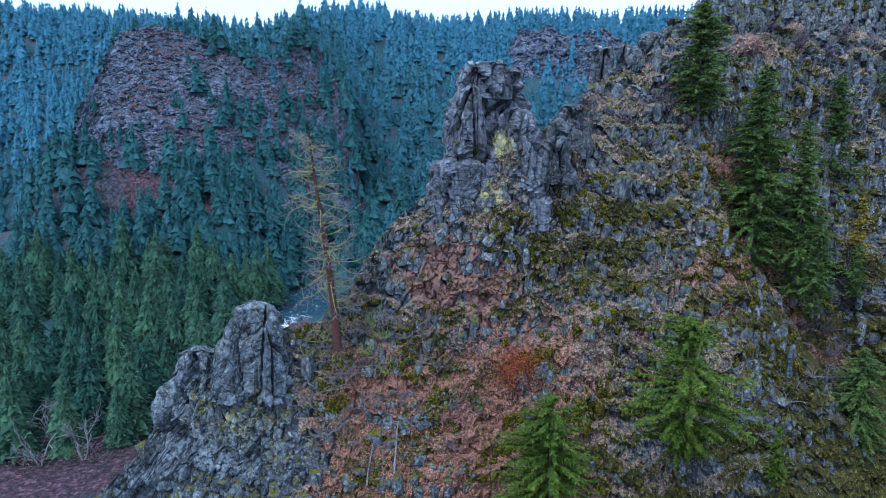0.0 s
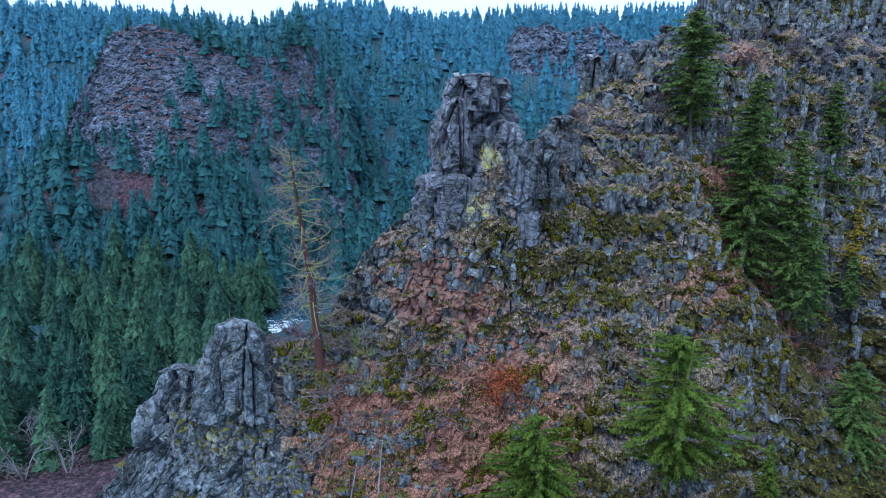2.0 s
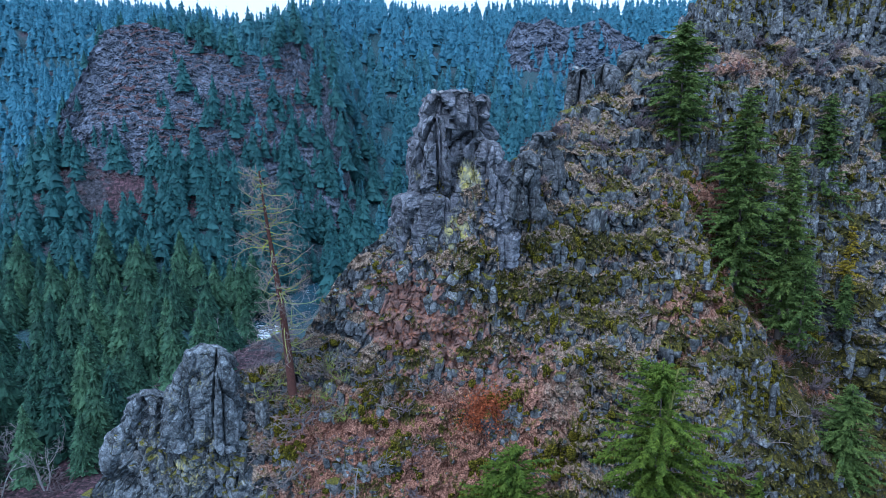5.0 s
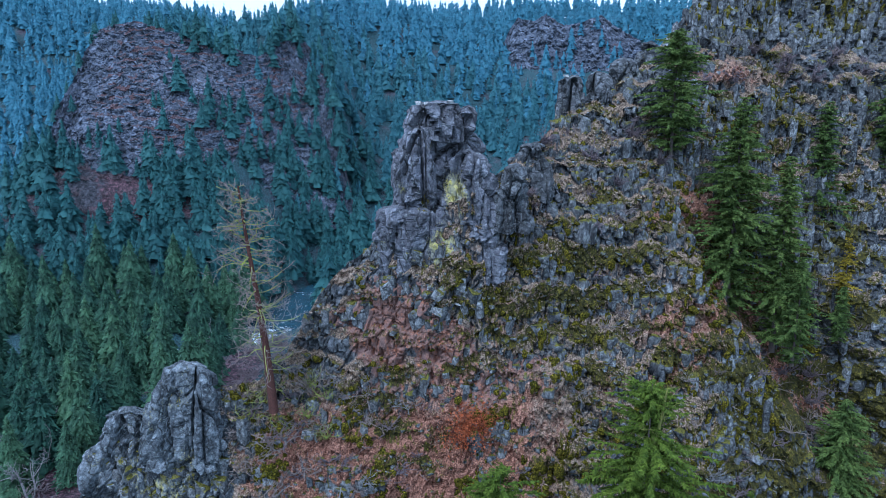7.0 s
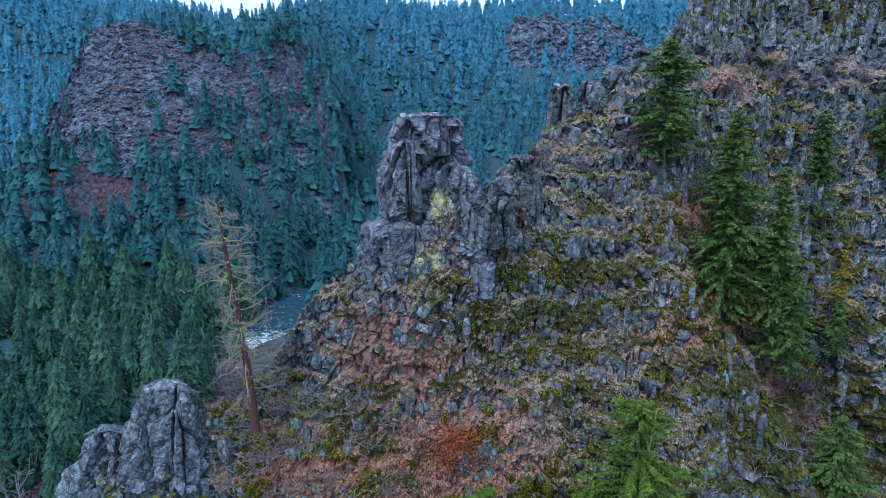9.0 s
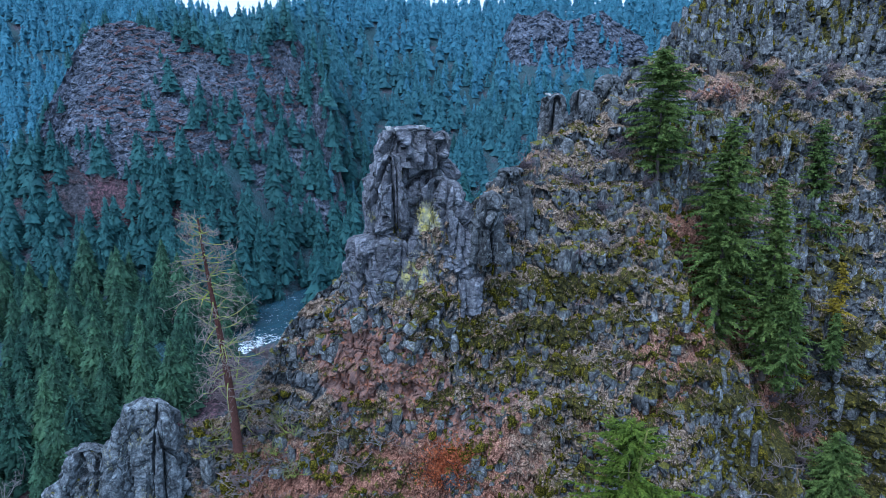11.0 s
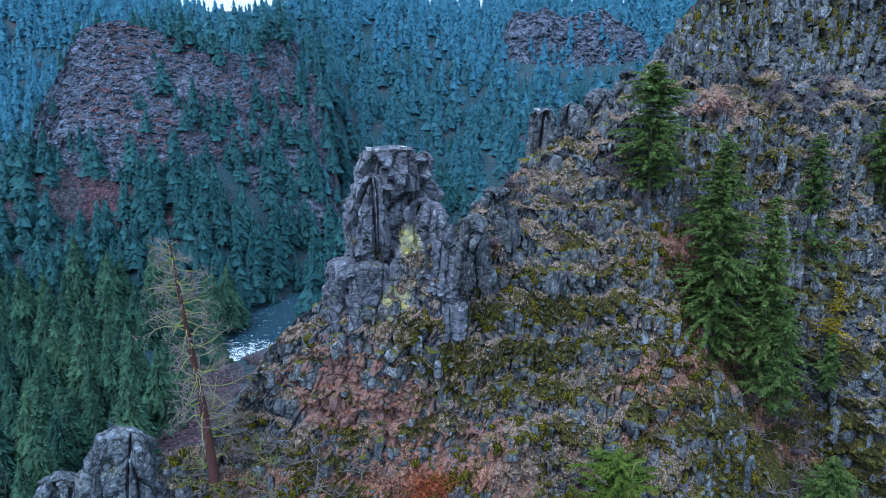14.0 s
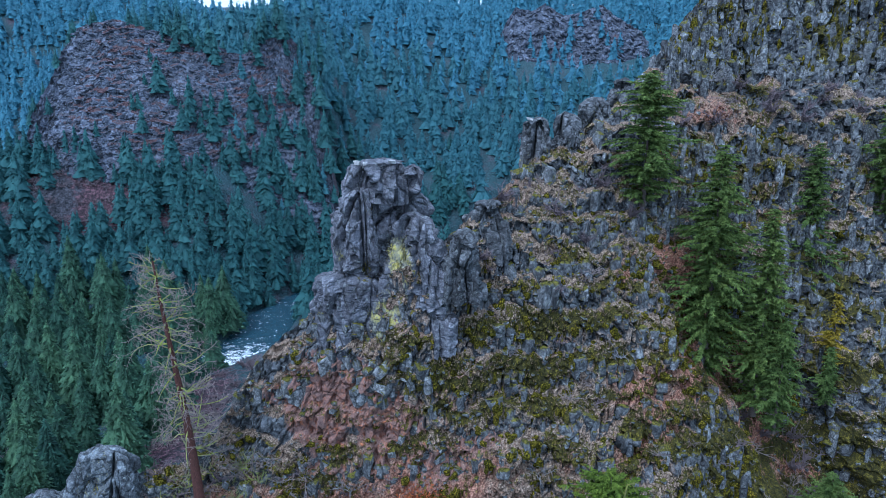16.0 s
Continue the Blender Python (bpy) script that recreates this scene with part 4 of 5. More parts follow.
# ---- near firs: boughs of flat needle sprays ----
def tubes(lines, sides=3):
    """lines: (points n x 3, first radius, last radius). One array of quads."""
    V, F, o = [], [], 0
    for pts_, ra, rb in lines:
        pts_ = np.asarray(pts_)
        n = len(pts_)
        tg = np.gradient(pts_, axis=0)
        tg /= np.linalg.norm(tg, axis=1)[:, None] + 1e-9
        ref = np.array([0, 0, 1.0]) if abs(tg[0, 2]) < 0.8 else np.array([1.0, 0, 0])
        u = np.cross(tg, ref)
        u /= np.linalg.norm(u, axis=1)[:, None] + 1e-9
        v = np.cross(tg, u)
        rad = np.linspace(ra, rb, n)[:, None]
        for k in range(sides):
            a = 2 * math.pi * k / sides
            V.append(pts_ + rad * (math.cos(a) * u + math.sin(a) * v))
        i = np.arange(n - 1)
        for k in range(sides):
            k2 = (k + 1) % sides
            F.append(np.stack([o + k * n + i, o + k2 * n + i, o + k2 * n + i + 1, o + k * n + i + 1], 1))
        o += n * sides
    return np.concatenate(V), np.concatenate(F)


def twig_lines(r, start, way, length, radius, depth, kids=5, curl=0.35, sag=-0.05, out=None):
    """A crooked branch and its twigs, as lines for tubes()."""
    out = [] if out is None else out
    n = 5 if depth else 4
    p, d, pts_ = np.array(start, float), np.array(way, float), [np.array(start, float)]
    for _ in range(n - 1):
        d = d + r.normal(0, curl, 3) * 0.6 + np.array([0, 0, sag])
        d /= np.linalg.norm(d)
        p = p + d * length / (n - 1)
        pts_.append(p.copy())
    out.append((np.array(pts_), radius, radius * 0.35))
    if depth:
        for k in range(kids):
            t = r.uniform(0.2, 1.0) * (n - 1)
            i = min(int(t), n - 2)
            q = pts_[i] + (pts_[i + 1] - pts_[i]) * (t - i)
            w = (pts_[i + 1] - pts_[i]) / (np.linalg.norm(pts_[i + 1] - pts_[i]) + 1e-9) + r.normal(0, 0.75, 3)
            w /= np.linalg.norm(w)
            twig_lines(r, q, w, length * r.uniform(0.3, 0.55), radius * 0.5, depth - 1, kids, curl, sag, out)
    return out


def fir(name, at, height, radius, seed, mat, label, group, **kw):
    tree = new(name)
    tree.matrix_basis = Matrix.Translation(at)
    tv, tf = trunk_mesh(height * 0.98, height * 0.012 + 0.05, 8, 0.012, seed)
    raw("trunk", tv, tf, BARK, tree)
    cv, cf = fir_crown(height, radius, seed, **kw)
    raw("crown", cv, cf, mat, tree, False)
    return tagged(tree, label, "tree", group)


GROUP = "firs on the bluff"
YELLOW_FIR = (83.3, 139.5, 70)
fir("fir_tree", (48.5, 137.5, 98.5), 22, 9.4, 60, FIR_NEAR, "broad dark green fir rooted below the ridge", GROUP, density=1.6, power=0.5, fat=0.88, droop=0.2)
fir("fir_tree", (60.6, 137.0, 68), 41, 10.8, 61, FIR_NEAR, "very tall dark green fir in the gully", GROUP, density=1.5, power=0.55, fat=0.88, droop=0.2)
fir("fir_tree", (69.5, 136.5, 62), 37, 8.6, 62, FIR_NEAR, "tall dark green fir beside a taller one", GROUP, density=1.4, power=0.55, fat=0.88, droop=0.2)
fir("fir_tree", (82, 149.5, 76), 32, 8.2, 63, FIR_NEAR, "slender green fir against the columned cliff", GROUP, density=1.3, power=0.55, fat=0.88, droop=0.2)
fir("fir_tree", (71.8, 133, 60.5), 20.5, 6.6, 64, FIR_NEAR, "dark green fir at the foot of the gully", GROUP, density=1.3, power=0.6, fat=0.88, droop=0.2)
fir("fir_tree", (94.5, 150.2, 94.2), 23, 6.5, 65, FIR_NEAR, "dark green fir on the cliff shelf", GROUP, density=1.3, power=0.55, fat=0.88, droop=0.2)
fir("young_fir", YELLOW_FIR, 13.5, 3.0, 66, FIR_GOLD, "slim yellowing young fir", GROUP, density=1.2)
fir("young_fir", (82.2, 137.5, 63.5), 11, 3.6, 71, FIR_NEAR, "small dark green fir below a yellowing one", GROUP, density=1.3)
fir("fir_tree", (80, 128, 33), 23.5, 11.5, 67, FIR_NEAR, "dark green fir low on the slope", GROUP, density=2.0, power=0.65, fat=0.88, droop=0.2)
fir("fir_tree", (38.5, 106, 45), 24, 12.0, 68, FIR_BRIGHT, "bright green open-crowned fir with a lichened trunk", GROUP, bare=0.48, droop=0.12, power=0.42, density=2.6, fat=0.85)
fir("fir_tree", (16.5, 101, 33), 25, 10.5, 69, FIR_BRIGHT, "bright green fir below the bluff", GROUP, bare=0.36, droop=0.15, power=0.42, density=2.3, fat=0.85)
fir("young_fir", (58, 114, 35), 12, 3.4, 70, FIR_BRIGHT, "young bright green fir", GROUP)

# ---- the lichened old pine ----
pine = new("old_pine")
pine.matrix_basis = Matrix.Translation((-17.0, 109.0, 62.5))
h = 34.0
r_ = np.random.default_rng(5)
spine = np.stack([-0.095 * np.linspace(0, h, 14) + 0.25 * np.sin(np.linspace(0, 5, 14)), 0.02 * np.linspace(0, h, 14), np.linspace(0, h, 14)], 1)
tv, tf = tubes([(spine, 0.72, 0.12)], 9)
raw("trunk", tv, tf, RED_BARK, pine)["label"] = "red-brown flaking trunk"
lines = []
for k in range(100):
    t = r_.uniform(0.1, 1.0) ** 0.8
    at = np.array([np.interp(t * h, spine[:, 2], spine[:, i]) for i in range(3)])
    a = r_.uniform(0, 2 * math.pi)
    ln = (5.4 * (1 - t) ** 0.4 + 1.6) * r_.uniform(0.45, 1.2)
    twig_lines(r_, at, (math.cos(a), math.sin(a), r_.uniform(-0.35, 0.25)), ln, 0.11, 2, 5, 0.42, 0.03, lines)
bv, bf = tubes([q for q in lines if q[1] > 0.1])
raw("limb_crown", bv, bf, LICHEN_TWIG, pine)["label"] = "crooked limbs coated in yellow-green lichen"
bv, bf = tubes([(q[0], 0.045 if q[1] > 0.05 else 0.028, 0.015) for q in lines if q[1] <= 0.1])
raw("twig_crown", bv, bf, TWIG, pine)["label"] = "bare grey twigs"
tagged(pine, "tall old pine with bare lichen-covered branches", "tree")

# ---- bare shrubs and small dead trees ----
def shrub(name, seed, size, mat, label, stems=11, up=0.7):
    r = np.random.default_rng(seed)
    ln = []
    for k in range(stems):
        a = r.uniform(0, 2 * math.pi)
        w = np.array([math.cos(a), math.sin(a), up * r.uniform(0.6, 1.8)])
        twig_lines(r, (r.uniform(-0.2, 0.2) * size, r.uniform(-0.2, 0.2) * size, 0), w / np.linalg.norm(w), size * r.uniform(0.6, 1.1), 0.055 * size ** 0.5, 1, 4, 0.4, 0.0, ln)
    v, f = tubes(ln)
    bush = raw(name, v, f, mat)
    return tagged(bush, label, "shrub", "bare shrubs")


def surface(x, z):
    """The point of the bluff's face at that x and height."""
    c = int(np.argmin(np.abs(bx - x)))
    return Vector(BV[int(np.argmin(np.abs(BV[:, c, 2] - z))), c])


bushes = [shrub("bare_shrub", 80 + k, 2.2, m_, lab) for k, (m_, lab) in enumerate([(TWIG, "leafless grey shrub on the slope"), (PURPLE_TWIG, "leafless purple-brown shrub on the slope"), (PURPLE_TWIG, "low leafless brown thicket"), (TWIG, "tangled grey leafless shrub")])]
spots = []
extra = [(-24 + 27 * ((k * 0.618) % 1), 45 + 20 * ((k * 0.414) % 1)) for k in range(34)]
r_ = np.random.default_rng(17)
for k in range(125):
    where = r_.random()
    if where < 0.45:
        x, z = r_.uniform(-24, 24), r_.uniform(42, 66)
    elif where < 0.7:
        x, z = r_.uniform(20, 52), r_.uniform(86, 106)
    elif where < 0.88:
        x, z = r_.uniform(20, 62), r_.uniform(52, 84)
    else:
        x, z = r_.uniform(55, 82), r_.uniform(110, 118)
    spots.append((x, z))
extra += [(58 + 30 * ((k * 0.618) % 1), 42 + 34 * ((k * 0.414) % 1)) for k in range(40)]
for k, (x, z) in enumerate(spots + extra):
    p = surface(x, z)
    m_ = Matrix.Translation(p + Vector((0, 0.3, -0.1))) @ Matrix.Rotation(r_.uniform(0, 6.28), 4, "Z")
    if k < 4:
        bushes[k].matrix_basis = m_
        t = bushes[k]
    else:
        t = copy_thing(bushes[int(r_.integers(0, 4))], m_)
    s_ = r_.uniform(0.4, 1.1) if k < len(spots) else r_.uniform(0.9, 1.7)
    t.scale = (s_, s_, s_)
for k in range(16):
    x, z = -27 + 19 * ((k * 0.618 + 0.3) % 1), 50 + 16 * ((k * 0.414 + 0.2) % 1)
    t = copy_thing(bushes[3 * (k % 2)], Matrix.Translation(surface(x, z) + Vector((0, 0.2, -0.1))) @ Matrix.Rotation(k * 1.3, 4, "Z"))
    s_ = 1.1 + 0.6 * ((k * 0.73) % 1)
    t.scale = (s_, s_, s_)
def brush_spot(k):
    """Shelf, upper slope and gully by turns."""
    u, v = (k * 0.618) % 1, (k * 0.414) % 1
    if k % 3 == 0:
        return 52 + 40 * u, 110 + 7 * v
    if k % 3 == 1:
        return 20 + 30 * u, 86 + 18 * v
    z = 44 + 32 * u
    return gully_edge(z) + 2 + 9 * v, z


thicket = shrub("thicket", 93, 2.6, PURPLE_TWIG, "dense purple-grey leafless thicket", 26, 0.9)
for k in range(48):
    m_ = Matrix.Translation(surface(*brush_spot(k)) + Vector((0, 0.2, -0.1))) @ Matrix.Rotation(k * 1.7, 4, "Z")
    t = copy_thing(thicket, m_) if k else thicket
    if not k:
        thicket.matrix_basis = m_
    s_ = 0.6 + 0.7 * ((k * 0.73) % 1)
    t.scale = (s_, s_, s_)
pale = shrub("pale_shrub", 95, 3.0, PALE_TWIG, "dead pale grey shrub with bare branches", 16, 0.5)
for k, (x, z) in enumerate([(3, 60), (53, 46), (48, 50), (31, 60), (-4, 50), (44, 76), (57, 84), (64, 118)]):
    m_ = Matrix.Translation(surface(x, z) + Vector((0, 0.2, 0))) @ Matrix.Rotation(k * 2.1, 4, "Z")
    if k:
        copy_thing(pale, m_)
    else:
        pale.matrix_basis = m_
lich_shrub = shrub("lichened_shrub", 97, 3.2, LICHEN_TWIG, "lichen-crusted leafless shrub by the old pine", 15, 0.7)
for k, (x, z) in enumerate([(-17.5, 63), (-14.5, 62), (-20.5, 62.5), (-12, 64.5), (-16, 58), (-19, 59), (-13, 60), (-9.5, 63), (-22, 60), (-10, 57)]):
    m_ = Matrix.Translation(surface(x, z) + Vector((0, 0.2, 0))) @ Matrix.Rotation(k * 2.1, 4, "Z")
    if k:
        copy_thing(lich_shrub, m_)
    else:
        lich_shrub.matrix_basis = m_
# pinkish thickets on the scree under the butte
for k in range(30):
    x, y = -186 + 66 * ((k * 0.618) % 1), 316 + 20 * ((k * 0.414) % 1)
    t = copy_thing(bushes[2 - k % 2], Matrix.Translation((x, y, float(ground_height(np.array([x]), np.array([y]))[0]) - 0.1)) @ Matrix.Rotation(r_.uniform(0, 6.28), 4, "Z"))
    s_ = r_.uniform(1.4, 2.6)
    t.scale = (s_, s_, s_)
# thickets on the valley floor and on the bank below the crag
for k in range(16):
    x, y = r_.uniform(-112, -72), r_.uniform(136, 168)
    t = copy_thing(bushes[int(r_.integers(0, 3))], Matrix.Translation((x, y, float(ground_height(np.array([x]), np.array([y]))[0]) - 0.1)) @ Matrix.Rotation(r_.uniform(0, 6.28), 4, "Z"))
    s_ = r_.uniform(1.2, 2.0)
    t.scale = (s_, s_, s_)
for k in range(70):
    x, y = r_.uniform(-76, -44), r_.uniform(150, 245)
    if river_distance(np.array([x]), np.array([y]))[0] < 17:
        continue
    t = copy_thing(bushes[1 + int(r_.integers(0, 2))], Matrix.Translation((x, y, float(ground_height(np.array([x]), np.array([y]))[0]) - 0.1)) @ Matrix.Rotation(r_.uniform(0, 6.28), 4, "Z"))
    s_ = r_.uniform(1.6, 2.8)
    t.scale = (s_, s_, s_)


def bare_tree(seed, height):
    r = np.random.default_rng(seed)
    ln = []
    for k in range(3):
        a = r.uniform(0, 6.28)
        w = np.array([0.25 * math.cos(a), 0.25 * math.sin(a), 1.0])
        twig_lines(r, (0.2 * math.cos(a), 0.2 * math.sin(a), -0.2), w / np.linalg.norm(w), height * r.uniform(0.7, 1.0), 0.24, 3, 4, 0.22, 0.02, ln)
    v, f = tubes(ln)
    return tagged(raw("bare_tree", v, f, PALE_TWIG), "leafless pale grey tree on the valley floor", "tree", "leafless trees")


bares = [bare_tree(300 + k, 11) for k in range(3)]
for k, (x, y) in enumerate([(-97, 150), (-88, 143), (-92, 160), (-104, 158), (-84, 152), (-80, 146), (-108, 150), (-66, 232), (-69, 240), (-101, 166), (-95, 171), (-88, 168), (-106, 170), (-84, 160), (-112, 163), (-90, 153), (-99, 156)]):
    m_ = Matrix.Translation((x, y, float(ground_height(np.array([x]), np.array([y]))[0]))) @ Matrix.Rotation(k * 1.7, 4, "Z")
    if k < 3:
        bares[k].matrix_basis = m_
    else:
        copy_thing(bares[k % 3], m_)
# dead poles on the slope and a lichened dead trunk
for (xa, za), (xb, zb), rad in [((-12.5, 40), (-11.5, 46), 0.16), ((-7.8, 42), (-7.4, 49.5), 0.18), ((-20, 47), (-15, 50), 0.13), ((-2, 52), (3, 50), 0.12)]:
    pa, pb = np.array(surface(xa, za)) + (0, -0.5, 0.2), np.array(surface(xb, zb)) + (0, -0.5, 0.4)
    ln = [(np.linspace(pa, pb, 6) + r_.normal(0, 0.06, (6, 3)), rad, rad * 0.5)]
    for k in range(6):
        t = r_.uniform(0.2, 1)
        w = r_.normal(0, 1, 3)
        twig_lines(r_, pa + (pb - pa) * t, w / np.linalg.norm(w), r_.uniform(0.5, 1.3), 0.05, 1, 3, 0.4, 0, ln)
    v, f = tubes(ln, 5)
    tagged(raw("dead_pole", v, f, PALE_TWIG), "weathered fallen tree trunk on the slope", "log", "fallen trunks")
ln = [(np.array([[38.0, 104.2, 50], [38.6, 104.2, 56], [39.4, 104.4, 63], [40.2, 104.6, 68.5]]), 0.42, 0.12)]
for k in range(26):
    t = r_.uniform(0.05, 1)
    a = r_.uniform(0, 6.28)
    twig_lines(r_, np.array([38 + 2.2 * t, 104.2 + 0.4 * t, 50 + 18.5 * t]), (math.cos(a), math.sin(a), 0.1), r_.uniform(1, 3), 0.09, 1, 4, 0.4, 0, ln)
v, f = tubes(ln, 6)
tagged(raw("dead_tree", v, f, LICHEN_TRUNK), "dead trunk coated in yellow-green lichen", "tree")
red = shrub("red_bush", 91, 5.6, RUST_TWIG, "rust-red leafy bush on the slope", 12, 0.8)
tagged(red, category="bush")
del red["group"]
red.matrix_basis = Matrix.Translation(surface(12.5, 54) + Vector((0, 0.4, -0.3)))
lv = []
for k in range(4200):
    c0 = np.array([r_.normal(0, 1.9), r_.normal(0, 1.4), 0]) + np.array([-0.6 + 0.2 * (k % 2) * 6, 0, abs(r_.normal(2.0, 1.2)) + (k % 2) * 2.6])
    a, bb = r_.normal(0, 0.085, 3), r_.normal(0, 0.085, 3)
    lv.append([c0 - a, c0 - bb, c0 + a, c0 + bb])
raw("leaves", np.array(lv).reshape(-1, 3), np.arange(16800).reshape(-1, 4), RUST_LEAF, red, False)

# ---- grass tufts and moss cushions on the ledges ----
def spread(count, seed, test):
    """Points of the face picked at random where test(x, z, rise) holds; the face's way out comes with each."""
    r = np.random.default_rng(seed)
    i, j = r.integers(2, BV.shape[0] - 2, count), r.integers(2, BV.shape[1] - 2, count)
    p = BV[i, j]
    ok_ = test(p[:, 0], p[:, 2], BR[i, j], r.random(count)) & (p[:, 2] > 36) & (p[:, 0] < 105)
    return p[ok_], r


gp, r_ = spread(26000, 31, lambda x, z, rise, u: (rise < 0.35) & (x > -27) & (u < 0.75 - 0.65 * ((x > 57) & (z < 96))))
nb_ = 6
a = r_.uniform(0, 6.28, (len(gp), nb_))
ln = r_.uniform(0.25, 0.6, (len(gp), nb_))
ti = r_.uniform(0.3, 1.1, (len(gp), nb_))
base = gp[:, None, :] + np.stack([0.12 * np.cos(a), 0.12 * np.sin(a), 0 * a - 0.05], -1)
tipv = base + np.stack([np.cos(a) * ti, np.sin(a) * ti, np.ones_like(a)], -1) * ln[..., None]
wv_ = np.stack([-np.sin(a), np.cos(a), 0 * a], -1) * 0.07
blades = np.stack([base - wv_, base + wv_, tipv], 2).reshape(-1, 3)
tuft = raw("dry_grass", blades, np.arange(len(blades)).reshape(-1, 3), DRY_GRASS, None, False)
tagged(tuft, "dry tan grass tufts on the ledges", "grass", kind="stuff")


def lump(seed, n=2):
    bm_ = bmesh.new()
    bmesh.ops.create_icosphere(bm_, subdivisions=n, radius=1)
    v = np.array([q.co for q in bm_.verts])
    f = np.array([[q.index for q in fc.verts] for fc in bm_.faces])
    bm_.free()
    return v * (1 + 0.3 * fbm(v * 1.3 + seed * 7.7, 3, seed))[:, None], f


def many(shapes, pos, size, turn, kind):
    AV_, AF_, o = [], [], 0
    for k, (v, f) in enumerate(shapes):
        s = np.where(kind == k)[0]
        c, sn = np.cos(turn[s])[:, None], np.sin(turn[s])[:, None]
        q = v[None] * size[s][:, None, :]
        q = np.stack([q[..., 0] * c - q[..., 1] * sn, q[..., 0] * sn + q[..., 1] * c, q[..., 2]], -1) + pos[s][:, None, :]
        AV_.append(q.reshape(-1, 3))
        AF_.append((f[None] + (np.arange(len(s)) * len(v))[:, None, None] + o).reshape(-1, f.shape[1]))
        o += len(s) * len(v)
    return np.concatenate(AV_), np.concatenate(AF_)


mn = lambda x, z: fbm(np.stack([x, 0 * x, z], 1) / 6, 3, 88)
mp, r_ = spread(46000, 41, lambda x, z, rise, u: (rise > 0.15) & (rise < 0.95) & (x > -24) & (mn(x, z) + 0.5 * bell(x, 35, 24) * bell(z, 82, 16) + 0.5 * bell(x, 56, 14) * bell(z, 58, 10) + 0.3 * bell(x, 72, 12) * bell(z, 100, 10) - 0.3 * bell(x, 28, 14) * bell(z, 100, 8) - 0.25 * (x < 10) * (z < 66) > 0.2) & (z < 112))
sz = r_.uniform(0.25, 0.75, len(mp))
mv, mf = many([lump(k, 1) for k in range(8)], mp + np.array([0, 0.1, -0.1]), np.stack([sz * 1.2, sz * 0.7, sz * r_.uniform(0.5, 1.3, len(mp))], 1), r_.uniform(0, 6.28, len(mp)), r_.integers(0, 8, len(mp)))
dp_, r4 = spread(60000, 43, lambda x, z, rise, u: (rise > 0.3) & (rise < np.where((x > 50) & (u < 0.22), 1.1, 0.8)) & (x > 0) & (0.75 * ramp(x, 54, 60) * ramp(z, 118, 124) + bell(x, 34, 17) * bell(z, 85.5, 3.2) + 0.8 * bell(x, 30, 22) * bell(z, 74, 9) + 0.9 * bell(x, 62, 12) * bell(z, 105, 6) + 0.9 * bell(x, 56, 12) * bell(z, 56, 8) + 0.7 * bell(x, 26, 8) * bell(z, 52, 7) + 0.35 * mn(x, z) > 0.42 + 0.3 * u))
dz = r4.uniform(0.25, 0.75, len(dp_))
v2, f2 = many([lump(20 + k, 1) for k in range(6)], dp_ + np.stack([0 * dz, -0.12 + 0 * dz, -0.8 * dz], 1), np.stack([dz * r4.uniform(0.4, 0.9, len(dp_)), 0.35 * dz, dz * r4.uniform(0.9, 2.0, len(dp_))], 1), r4.normal(0, 0.4, len(dp_)), r4.integers(0, 6, len(dp_)))
mf = np.concatenate([mf, f2 + len(mv)])
mv = np.concatenate([mv, v2])
moss = raw("moss", mv, mf, MOSS, None, False)
tagged(moss, "olive and yellow-green moss cushions on the rock", "moss", kind="stuff")


# ---- basalt blocks standing out of the face ----
def stone_shape(seed, sides):
    """A jointed block about 1 m across and 1 m high, with an uneven top."""
    r = np.random.default_rng(seed)
    ang = np.sort(np.linspace(0, 2 * np.pi, sides, endpoint=False) + r.uniform(-0.25, 0.25, sides))
    rad = r.uniform(0.4, 0.6, sides)
    slant = r.uniform(-0.25, 0.25, 2)
    V = []
    for zf, sc in ((-0.15, 1.0), (0.35, 1.04), (0.8, 0.98), (0.95, 0.78)):
        jit = r.uniform(0.93, 1.07, sides)
        V += [(rad[k] * sc * jit[k] * math.cos(ang[k]), rad[k] * sc * jit[k] * math.sin(ang[k]), zf + (zf > 0.5) * (slant[0] * math.cos(ang[k]) + slant[1] * math.sin(ang[k])) * 0.5) for k in range(sides)]
    V.append((0, 0, 1.0))
    F = [(i * sides + k, i * sides + (k + 1) % sides, (i + 1) * sides + (k + 1) % sides, (i + 1) * sides + k) for i in range(3) for k in range(sides)]
    top = 3 * sides
    F += [(top + k, top + (k + 1) % sides, top + (k + 2) % sides, 4 * sides) for k in range(0, sides, 2)]
    return np.array(V), np.array(F)


def boulder_shape(seed):
    """An angular broken block, about 1 m across."""
    r = np.random.default_rng(seed)
    bm_ = bmesh.new()
    for k in range(16):
        q = r.uniform(-1, 1, 3)
        q = np.sign(q) * np.abs(q) ** 0.55 * np.array([0.52, 0.52, 0.5]) + np.array([0, 0, 0.5])
        bm_.verts.new(q)
    bmesh.ops.convex_hull(bm_, input=bm_.verts)
    loose = [v for v in bm_.verts if not v.link_faces]
    bmesh.ops.delete(bm_, geom=loose, context="VERTS")
    bm_.verts.index_update()
    bmesh.ops.triangulate(bm_, faces=bm_.faces)
    v = np.array([q.co for q in bm_.verts])
    f = np.array([[q.index for q in fc.verts] for fc in bm_.faces])
    bm_.free()
    return v, np.concatenate([f, f[:, 2:]], 1)[:, :3]


def quads_to_tris(v, f):
    return v, np.concatenate([f[:, [0, 1, 2]], f[:, [0, 2, 3]]])


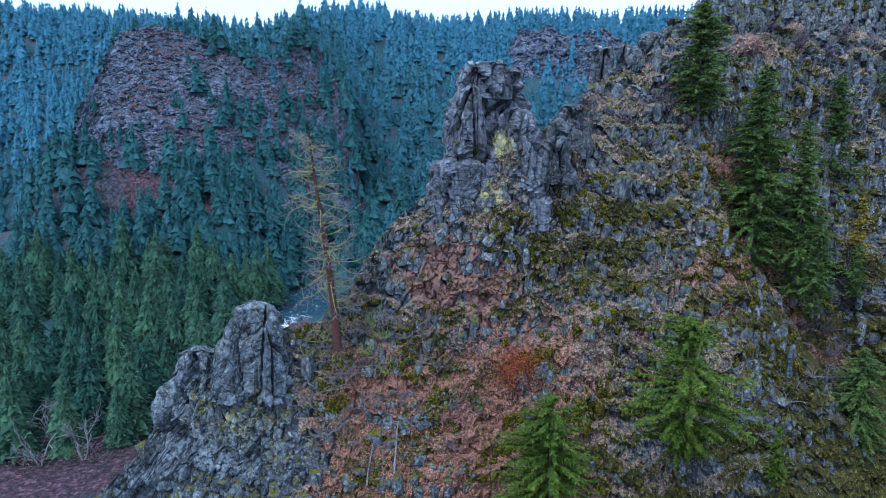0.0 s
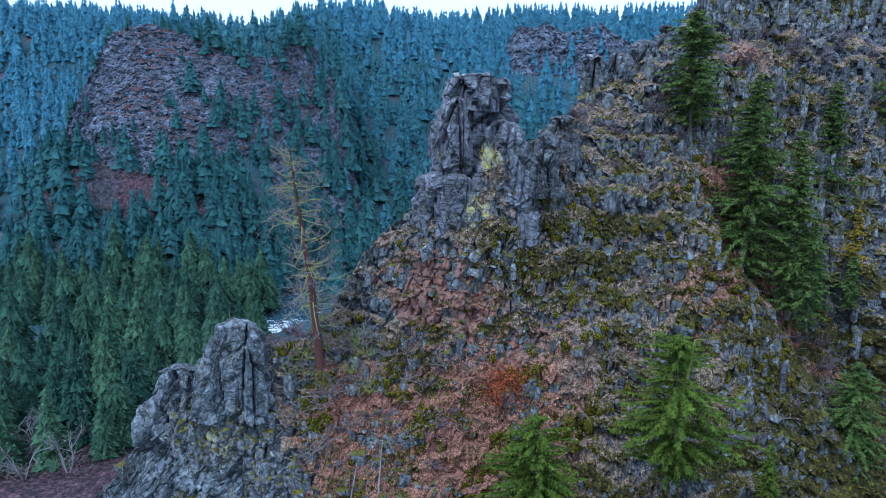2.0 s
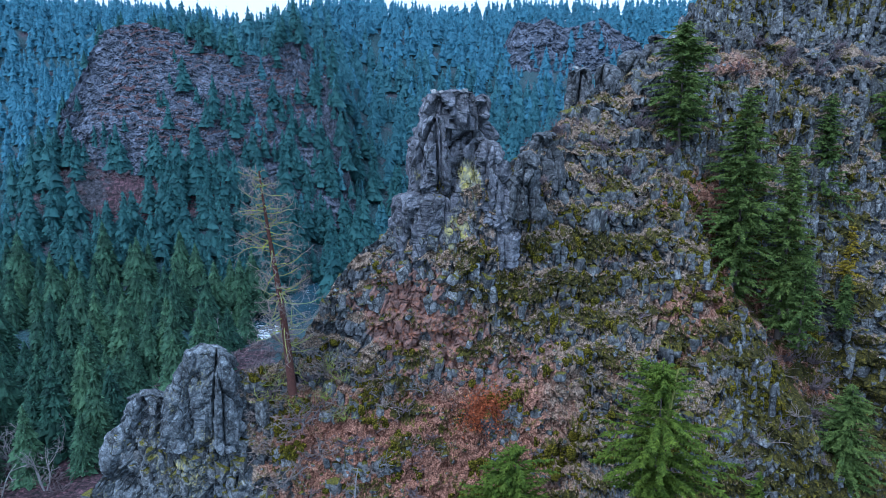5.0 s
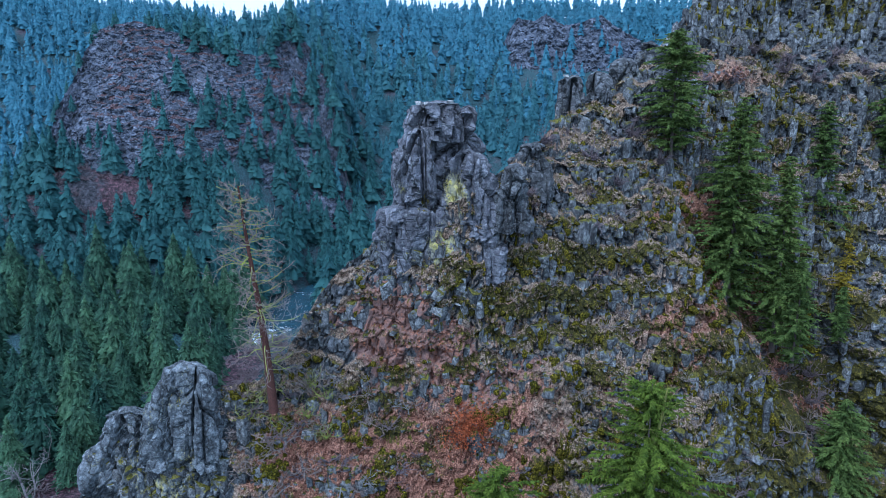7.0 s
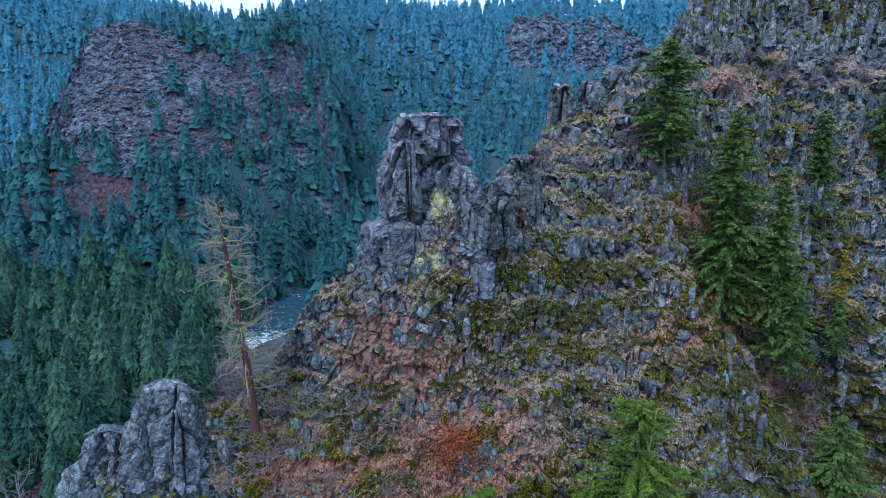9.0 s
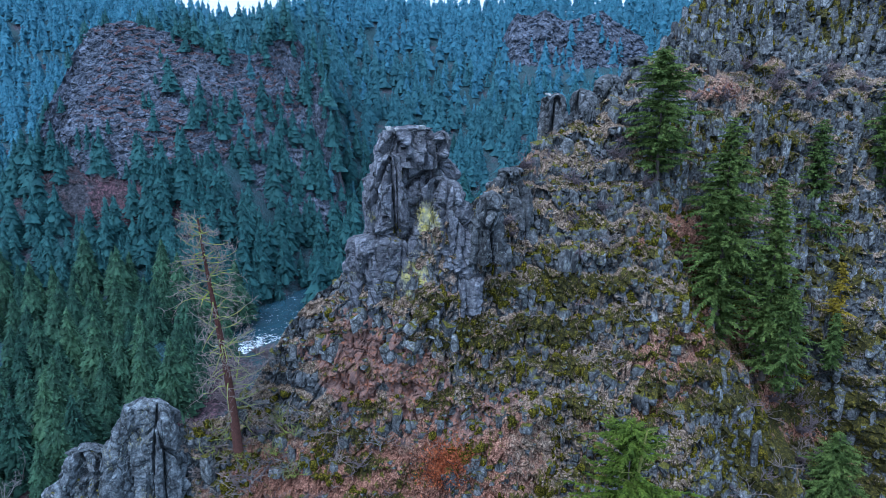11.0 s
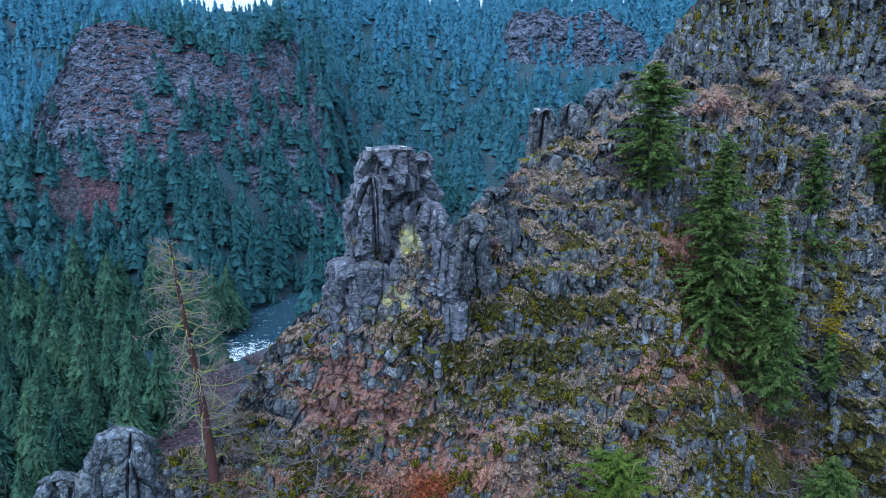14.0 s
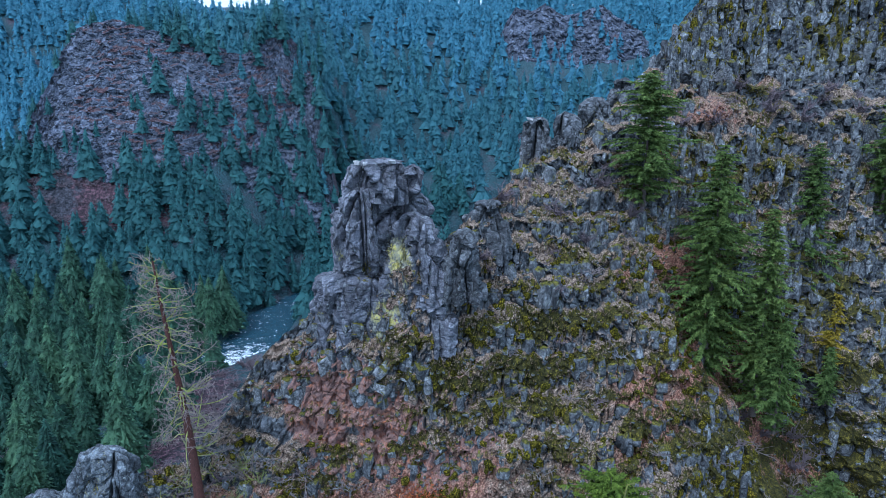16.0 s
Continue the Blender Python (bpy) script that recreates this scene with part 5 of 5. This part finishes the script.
def tilted(vf, seed):
    r = np.random.default_rng(seed)
    e = np.array(Euler((r.normal(-0.05, 0.2), r.normal(0, 0.22), 0)).to_matrix())
    return vf[0] @ e.T, vf[1]


shapes = [tilted(quads_to_tris(*stone_shape(k, 6)) if k % 2 else boulder_shape(k), 200 + k) for k in range(24)]
sp, r_ = spread(26000, 51, lambda x, z, rise, u: (rise > 0.6) & (x > -56) & (u < 0.8))
kept, taken = [], set()
patch = fbm(np.stack([sp[:, 0] / 8, 0 * sp[:, 0], sp[:, 2] / 5], 1), 3, 97)
for n, p in enumerate(sp):
    key = (int(p[0] // 1.25), int(p[2] // 1.5))
    if key in taken or patch[n] < -0.12 + 0.5 * math.exp(-((p[0] + 1) / 9) ** 2 - ((p[2] - 72) / 6) ** 2) + 0.4 * math.exp(-((p[0] - 8) / 16) ** 2 - ((p[2] - 54) / 8) ** 2):
        continue
    taken.add(key)
    kept.append(n)
sp = sp[kept]
wd = 0.7 + 1.7 * r_.random(len(sp)) ** 1.6
ht = wd * r_.uniform(0.7, 1.7, len(sp))
size = np.stack([wd, wd * r_.uniform(0.8, 1.2, len(sp)), ht], 1)
pos = sp + np.stack([r_.uniform(-0.2, 0.2, len(sp)), 0.22 * wd, -0.5 * ht], 1)
turn = r_.uniform(0, 6.28, len(sp))
kindv = r_.integers(0, 24, len(sp))
# tall columns in the upright walls
cp, r2 = spread(30000, 57, lambda x, z, rise, u: (rise > 0.5) & ((x > 46) & (z > 84) & (z < 110) | (x > 70) & (z > 40) & (z < 84) & (u < 0.2) | (x > 50) & (z > 117) & (u < 0.9) | (x > 56) & (x < 66) & (z > 53) & (z < 64)))
kept, taken = [], set()
for n, p in enumerate(cp):
    key = (int(p[0] // 1.0), int(p[2] // 3.4))
    if key not in taken and r2.random() < 0.8:
        taken.add(key)
        kept.append(n)
cp = cp[kept]
cw = r2.uniform(0.8, 1.5, len(cp))
ch = cw * r2.uniform(2.0, 4.2, len(cp))
sp = np.concatenate([sp, cp])
size = np.concatenate([size, np.stack([cw, cw, ch], 1)])
pos = np.concatenate([pos, cp + np.stack([0 * cw, 0.3 * cw, -0.5 * ch], 1)])
turn = np.concatenate([turn, r2.uniform(0, 6.28, len(cp))])
kindv = np.concatenate([kindv, r2.integers(0, 12, len(cp)) * 2 + 1])
# loose rubble on the ledges and slopes
rp, r3 = spread(24000, 63, lambda x, z, rise, u: (rise < 0.6) & (x > -27) & (u < 0.45 + 0.4 * bell(x, 28, 16) * bell(z, 96, 9)))
rw = 0.22 + 0.75 * r3.random(len(rp)) ** 2.6
sp = np.concatenate([sp, rp])
size = np.concatenate([size, np.stack([rw * r3.uniform(0.8, 1.4, len(rp)), rw, rw * r3.uniform(0.6, 1.1, len(rp))], 1)])
pos = np.concatenate([pos, rp + np.stack([0 * rw, 0 * rw, -0.35 * rw], 1)])
turn = np.concatenate([turn, r3.uniform(0, 6.28, len(rp))])
kindv = np.concatenate([kindv, r3.integers(0, 12, len(rp)) * 2])
mine = (np.arange(len(sp)) < len(patch)) & (sp[:, 0] > 16) & (sp[:, 0] < 52) & (sp[:, 2] > 62) & (sp[:, 2] < 102)
idx = np.where(mine)[0][:300]
rest = np.setdiff1d(np.arange(len(sp)), idx)
v, f = many(shapes, pos[rest], size[rest], turn[rest], kindv[rest])
blocks = raw("stones", v, f, STONE, bluff, False)
tagged(blocks, "jointed grey basalt blocks", kind="stuff")
meshes = []
for v, f in shapes:
    me = raw("stone", v, f, STONE)
    meshes.append(me.data)
    bpy.data.objects.remove(me)
for n in idx:
    o = new("stone", meshes[kindv[n]])
    o.parent = bluff
    o.matrix_basis = Matrix.LocRotScale(Vector(pos[n]), Euler((r_.uniform(-0.1, 0.1), r_.uniform(-0.12, 0.12), turn[n])), Vector(size[n]))

# whitened stones on the pinnacle's top
for k, (x, y, z, s) in enumerate([(4.6, 119.6, 107.6, 0.8), (5.8, 119.4, 107.6, 0.6), (9.3, 119.6, 107.7, 0.8), (30.2, 142.4, 112.0, 0.8)]):
    o = raw("pale_stone", shapes[2 * k][0] * np.array([s * 1.3, s, s * 0.75]), shapes[2 * k][1], PALE_STONE, None, False)
    o.matrix_basis = Matrix.Translation((x, y, z - 0.1))
    tagged(o, "small stone whitened by bird droppings", "stone", "whitened stones")
